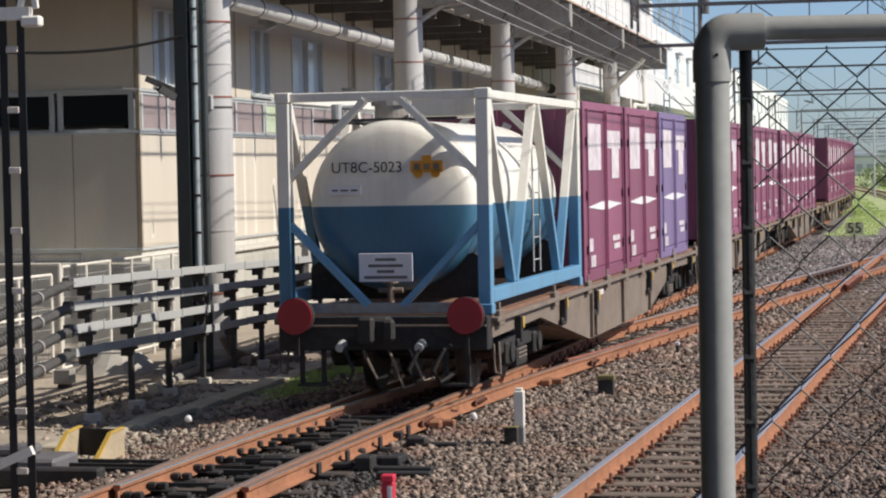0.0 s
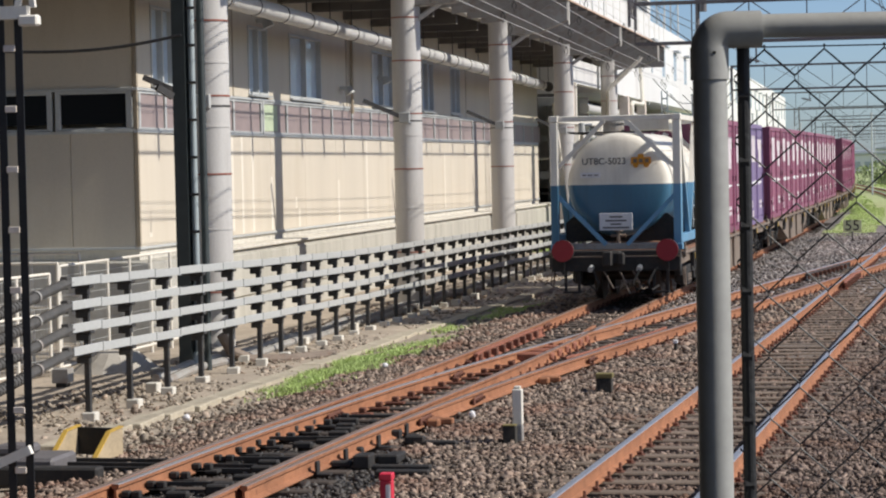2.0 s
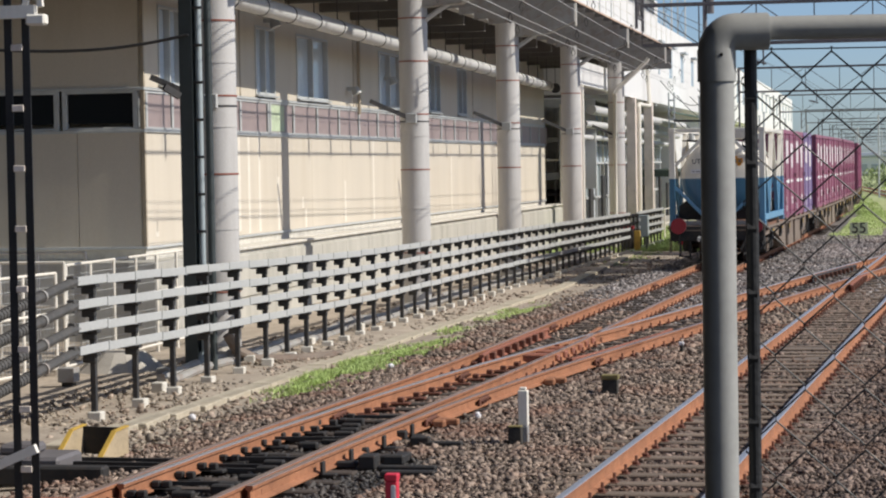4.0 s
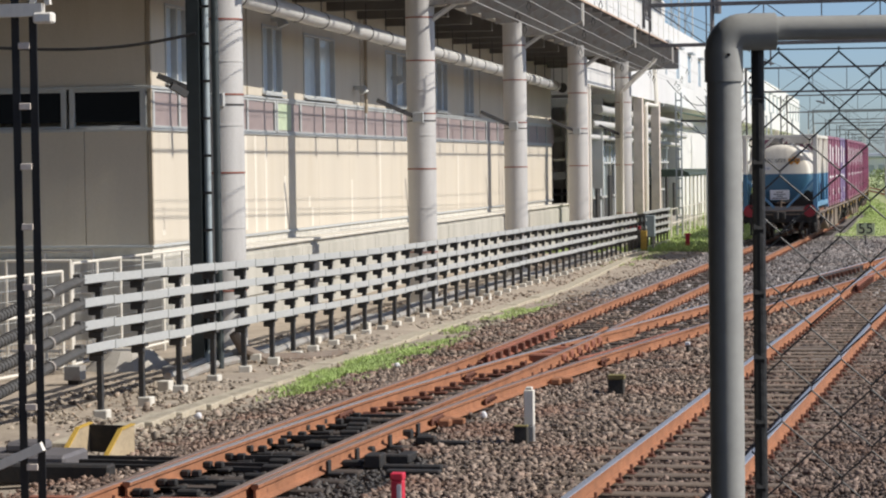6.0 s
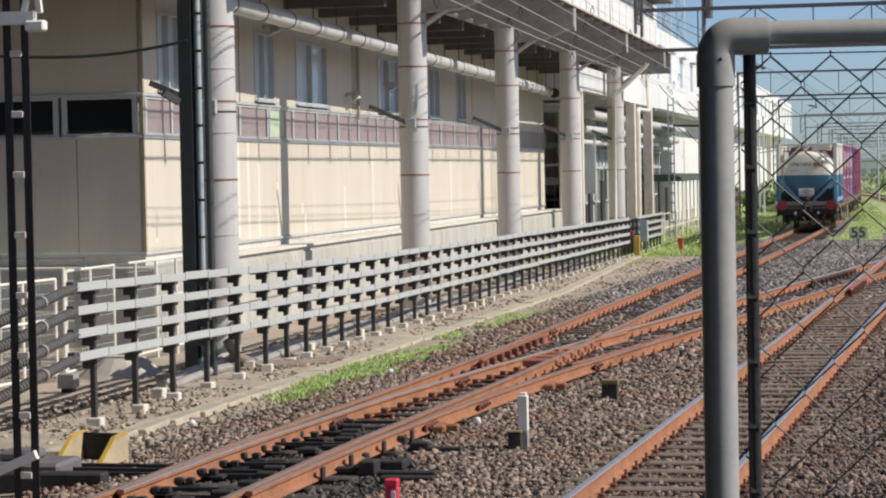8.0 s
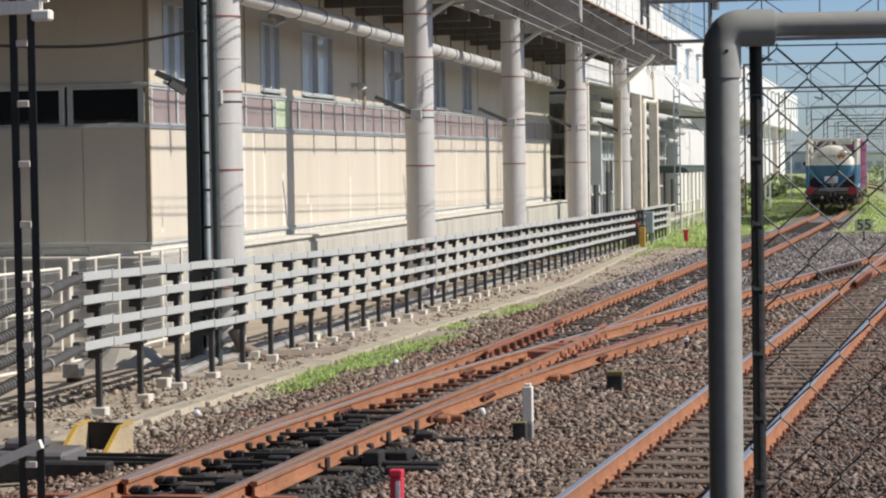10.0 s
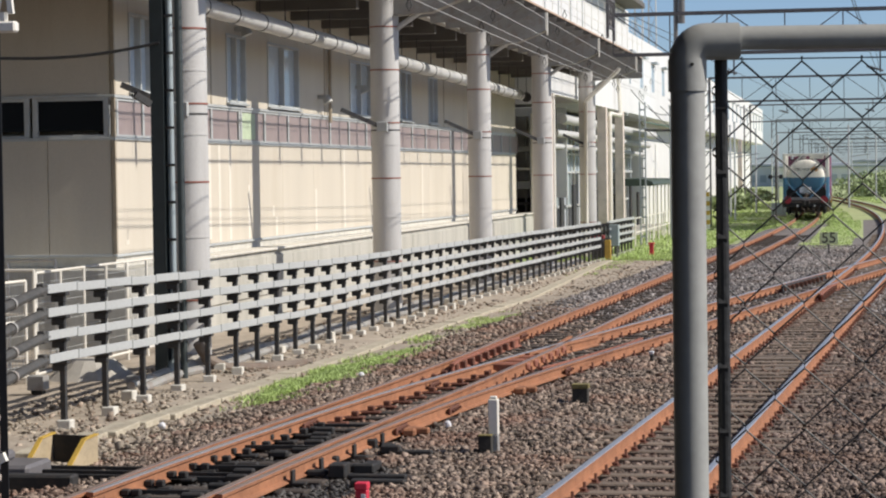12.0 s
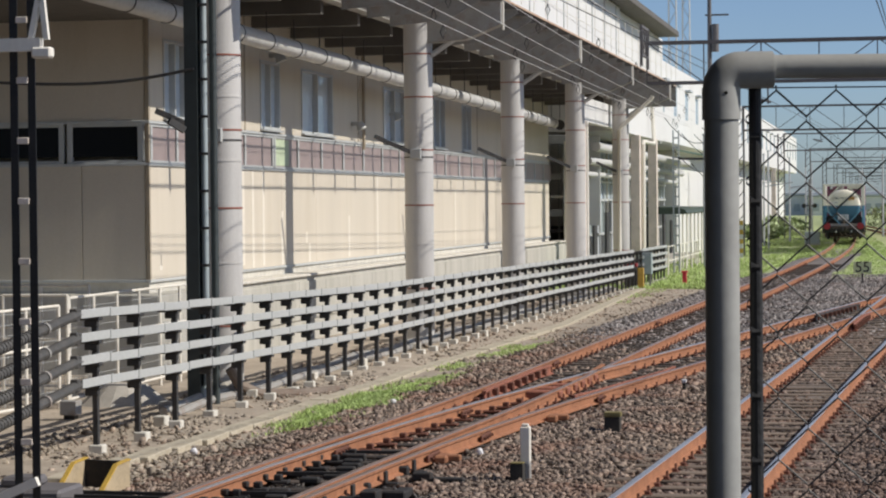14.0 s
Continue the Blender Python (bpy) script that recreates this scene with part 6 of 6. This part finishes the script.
def build_ballast():
    rng = np.random.default_rng(5)
    pts, sizes, oily, oily_r = [], [], [], []
    for y0, y1, dens, r0, r1 in ((16.5, 24, 800, 0.01, 0.032), (24, 33, 520, 0.013, 0.036), (33, 48, 240, 0.02, 0.045), (48, 86, 150, 0.024, 0.046)):
        xl, xr = -8.2, 1.6
        n = int((y1 - y0) * (xr - xl) * dens)
        x, y = rng.uniform(xl, xr, n), rng.uniform(y0, y1, n)
        keep = (x > -(1640 / 4100) * y - 0.3) & (x > -7.35 + 0.028 * (y - 25) + rng.normal(0, 0.22, n))
        x, y = x[keep], y[keep]
        r = rng.uniform(r0, r1, len(x)) * rng.choice([0.65, 1.0, 1.45], len(x))
        tx = np.array([track_x(q) for q in y])
        sx = np.array([side_x(q) for q in y])
        mx = main_x(y)
        ok = np.ones(len(x), bool)
        for c in (tx, sx, mx):
            for s in (-1, 1):
                ok &= np.abs(x - c - s * G2) > 0.09
        oil = (x > tx - 1.0) & (x < sx + 1.35) & (y < 23.2 + 1.5 * np.sin(x * 3.1)) & ok
        oz = np.array([ground_z(a, b) for a, b in zip(x[oil], y[oil])]) - 0.02
        oily.append(np.stack([x[oil], y[oil], oz], 1))
        oily_r.append(r[oil])
        ok &= ~oil
        dark = (np.minimum(np.abs(x - tx), np.abs(x - sx)) < 0.55) & (y < 24.5)
        ok &= ~dark | (rng.random(len(x)) < 0.3)
        for c, start in ((tx, 14.0), (mx, 14.0)):
            on = (np.abs(x - c) < 1.0) & (np.abs((y - start + 0.3) % 0.6 - 0.3) < 0.11)
            ok &= ~on | (rng.random(len(x)) < 0.12)
        x, y, r = x[ok], y[ok], r[ok]
        z = np.array([ground_z(a, b) for a, b in zip(x, y)]) - 0.012 + rng.uniform(-0.012, 0.02, len(x))
        near = np.minimum(np.minimum(np.abs(x - track_x(y)), np.abs(x - mx[ok])), np.abs(x - sx[ok])) < 0.55
        z -= near * 0.02
        pts.append(np.stack([x, y, z], 1))
        sizes.append(r)
    bp, br = np.concatenate(pts), np.concatenate(sizes)
    far = bp[:, 1] + 3.0 * np.sin(bp[:, 0] * 1.1) + rng.normal(0, 2.0, len(bp)) > 46.0
    browner = ~far & (bp[:, 0] + rng.normal(0, 0.15, len(bp)) > main_x(bp[:, 1]) - 0.75)
    scatter("brown_ballast_stones", bp[browner], br[browner], M["stone_brown"], "dark brown ballast stones round the running track", "ballast", seed=16)
    far_or_browner = far | browner
    scatter("ballast_stones", bp[~far_or_browner], br[~far_or_browner], M["stone"], "grey and rust-brown crushed ballast stones", "ballast", seed=2)
    scatter("grey_ballast_stones", bp[far], br[far], M["stone_grey"], "cleaner grey ballast stones further along the track", "ballast", seed=15)
    op, orr = np.concatenate(oily), np.concatenate(oily_r)
    some = rng.random(len(op)) < 0.6
    scatter("oily_stones", op[some], orr[some], M["oily"], "black oil-soaked ballast stones round the points", "ballast", seed=12)
    # scattered stones on the soil
    n = 7500
    x, y = rng.uniform(-11.0, -6.8, n), 23 + 62 * rng.random(n) ** 1.4
    z = np.array([ground_z(a, b) for a, b in zip(x, y)])
    scatter("soil_stones", np.stack([x, y, z - 0.02], 1), rng.uniform(0.008, 0.03, n) * rng.choice([0.5, 0.7, 1.0, 2.0], n), M["soil_stone"], "pale stones and clods on dry soil", "stone", seed=3)
    n = 5200
    x, y = rng.uniform(-10.9, -7.2, n), 21 + 26 * rng.random(n) ** 1.3
    lump = np.array([noise.noise(Vector((a * 0.8, b * 0.45, 6.1))) for a, b in zip(x, y)])
    keep = lump > -0.08
    x, y = x[keep], y[keep]
    z = np.array([ground_z(a, b) for a, b in zip(x, y)])
    scatter("soil_rubble", np.stack([x, y, z - 0.01], 1), rng.uniform(0.012, 0.034, len(x)) * rng.choice([0.6, 0.9, 1.2, 1.9], len(x)), M["rubble"], "grey-brown angular rubble on dry soil", "rubble", flat=0.5, seed=9)
    # a few white stones
    for x, y in ((-4.55, 25.2), (-7.75, 24.9), (-6.9, 31.5)):
        pts = np.array([[x, y, -0.13]])
        bm = B()
        bmesh.ops.create_icosphere(bm, subdivisions=2, radius=0.045, matrix=Matrix.Translation((x, y, -0.15)))
        for v in bm.verts:
            v.co += noise.noise_vector(v.co * 14) * 0.012
        tagged(part("white_stone", bm, M["white_mark"]), "single white stone lying on ballast", "stone")


M["soil_stone"] = material("pale_stone", (0.3, 0.235, 0.18), 0.9, vary=0.25, scale=0.6, bump=0.2, by_island=0.5)
M["stone_grey"] = material("grey_ballast_stone", (0.21, 0.19, 0.18), 0.9, vary=0.3, scale=0.3, grain=30, bump=0.3, by_island=0.7, dirt=(0.22, 0.13, 0.09), dirt_amount=0.45)
M["stone_brown"] = material("brown_ballast_stone", (0.15, 0.11, 0.088), 0.9, vary=0.3, scale=0.3, grain=30, bump=0.3, by_island=0.75, dirt=(0.17, 0.085, 0.05), dirt_amount=0.7)
M["oily"] = material("oil_soaked_stone", (0.04, 0.035, 0.031), 0.6, vary=0.35, scale=0.8, bump=0.3, by_island=0.8, dirt=(0.16, 0.13, 0.11), dirt_amount=0.7)
M["rubble"] = material("grey_brown_rubble", (0.31, 0.262, 0.205), 0.95, vary=0.3, scale=0.8, bump=0.3, by_island=0.45)
build_ballast()


def blades(name, spots, mat, label, category, seed, height, width, lean=0.6):
    """Many single blades or leaves, three-cornered, in one mesh."""
    rng = np.random.default_rng(seed)
    n = len(spots)
    h = rng.uniform(0.5, 1.2, n) * height
    a = rng.uniform(0, 2 * np.pi, n)
    w = width * rng.uniform(0.6, 1.3, n)
    side = np.stack([np.cos(a), np.sin(a), np.zeros(n)], 1) * w[:, None]
    b = rng.uniform(0, 2 * np.pi, n)
    tip = np.stack([np.cos(b) * h * lean * rng.random(n), np.sin(b) * h * lean * rng.random(n), h], 1)
    mid = tip * 0.55 + side * 0.9
    verts = np.stack([spots - side, spots + side, spots + mid, spots + tip], 1).reshape(-1, 3)
    k = np.arange(n)[:, None] * 4
    faces = np.concatenate([k + np.array([0, 1, 2]), k + np.array([0, 2, 3])], 0)
    me = bpy.data.meshes.new(name)
    me.from_pydata(verts.tolist(), [], faces.tolist())
    me.materials.append(mat)
    return tagged(new(name, me), label, category, kind="stuff")


def build_plants():
    rng = np.random.default_rng(8)

    def patch(x0, x1, y0, y1, n, edge=0.5):
        x, y = rng.uniform(x0, x1, n), rng.uniform(y0, y1, n)
        keep = np.array([noise.noise(Vector((a * 0.9, b * 0.5, 2.0))) + 0.12 > -edge + abs((a - (x0 + x1) / 2) / (x1 - x0)) * 1.1 + abs((b - (y0 + y1) / 2) / (y1 - y0)) * 0.55 for a, b in zip(x, y)])
        x, y = x[keep], y[keep]
        return np.stack([x, y, [ground_z(a, b) - 0.03 for a, b in zip(x, y)]], 1)
    def clump(cx, cy, sx, sy, n):
        x, y = rng.normal(cx, sx, n), rng.normal(cy, sy, n)
        keep = np.array([noise.noise(Vector((a * 1.6, b * 0.8, 4.0))) > -0.16 for a, b in zip(x, y)]) & (np.abs(x - cx) < 2 * sx) & (np.abs(y - cy) < 2.1 * sy)
        x, y = x[keep], y[keep]
        return np.stack([x, y, [ground_z(a, b) - 0.02 for a, b in zip(x, y)]], 1)
    near = np.concatenate([clump(-7.58, 33.6, 0.36, 2.0, 22000), clump(-7.5, 29.9, 0.26, 0.9, 4200), patch(-8.1, -6.7, 42.5, 50.5, 5000, 0.3), clump(-7.9, 41.5, 0.2, 0.8, 500), patch(-9.2, -8.0, 70, 86, 1500, 0.3)])
    blades("grass_patch", near, M["grass"], "short bright green grass beside the track", "grass", 3, 0.075, 0.009, 1.1)
    n = 60000
    x, y = rng.uniform(-14, 1.5, n), 84 + 150 * rng.random(n) ** 1.6
    keep = (np.abs(x - np.array([track_x(q) for q in y])) > np.where(y > 112, 0.0, 1.5)) & ~((x > track_x(90) + 1.2) & (y < 118)) & (np.array([noise.noise(Vector((a * 0.35, b * 0.12, 7.0))) for a, b in zip(x, y)]) > -0.28) & ((np.abs(x - main_x(y)) > 2.0))
    x, y = x[keep], y[keep]
    far = np.stack([x, y, [ground_z(a, b) - 0.05 for a, b in zip(x, y)]], 1)
    blades("meadow_grass", far, M["grass"], "tall bright green grass over an unused track", "grass", 4, 0.16, 0.018, 0.9)
    x, y = rng.uniform(-2.4, 1.0, 12000), rng.uniform(82, 128, 12000)
    keep = (np.abs(x - main_x(y)) > 1.6) & (np.abs(x - np.array([track_x(q) for q in y])) > 1.3)
    x, y = x[keep], y[keep]
    blades("verge_grass", np.stack([x, y, np.full(len(x), -0.2)], 1), M["grass"], "bright grass between two tracks", "grass", 6, 0.07, 0.012, 0.9)
    for i, (bx0, by0, w, h, cnt) in enumerate(((-9.6, 168, 2.0, 0.7, 1500), (-10.0, 205, 2.4, 0.9, 1500), (3.0, 235, 5.5, 2.2, 3600), (9.5, 265, 7.0, 2.8, 3600), (17, 255, 7.0, 3.0, 3200), (2.8, 300, 5.0, 2.2, 2200))):
        u = rng.normal(0, 1, (cnt, 3))
        u /= np.linalg.norm(u, axis=1)[:, None]
        rr = rng.random(cnt) ** 0.4
        lump = np.array([1 + 0.45 * noise.noise(Vector(q * 1.7) + Vector((i * 9, 0, 0))) for q in u])
        p = u * (rr * lump)[:, None] * np.array([w, w * 0.7, h * 0.75]) + np.array([bx0, by0, h * 0.35])
        p = p[p[:, 2] > -0.3]
        b = blades("bush", p, M["leaf"], "leafy green bush beside far tracks", "bush", 20 + i, 0.3, 0.13, 1.6)
        b["kind"] = ""
        del b["kind"]
        bm = B()
        for k in range(5):
            rod(bm, (bx0 + 0.1 * k, by0, -0.5), (bx0 + rng.uniform(-1, 1) * w * 0.5, by0 + rng.uniform(-1, 1), h * 0.6), 0.05, 6, 0.015)
        part("stem", bm, M["sleeper"], b)


build_plants()


# ---- what moves ----
REAR = [(0.0, 24.72), (0.5, 28.95), (1.0, 33.45), (1.5, 37.95), (2.0, 42.2), (2.5, 46.45), (3.0, 50.65), (3.5, 54.8), (4.25, 61.1), (5.0, 67.5),
        (5.5, 71.8), (6.0, 76.2), (6.5, 80.6), (7.0, 85.1), (7.5, 89.6), (8.0, 94.1), (8.6, 99.4), (9.2, 104.6), (9.8, 109.6), (10.5, 115.1), (11.0, 118.8),
        (11.5, 122.4), (12.0, 125.9), (12.5, 129.3), (13.0, 132.6), (13.5, 135.8), (14.0, 139.0)]


def motions():
    """The train draws away along the goods track, its wheels turning."""
    for ob, ahead, along in RIDERS:
        rows = []
        for t, r in REAR:
            y = r + ahead
            xa, xb = track_x(y - 7.1), track_x(y + 7.1)
            turn = pose((xa + xb) / 2, y, 0, 0, 0, -math.degrees(math.atan((xb - xa) / 14.2)))
            rows.append((t, turn if along is None else turn @ pose(0, along, 0.987)))
        walk(ob, rows)
    ts = np.arange(0, 14.0001, 1 / 15)
    run = np.interp(ts, [t for t, r in REAR], [r for t, r in REAR])
    for ws, y in WHEELS[:8]:
        walk(ws, [(float(t), pose(0, y, 0.43) @ Matrix.Rotation(-float(r - run[0]) / 0.43, 4, "X")) for t, r in zip(ts, run)])


motions()
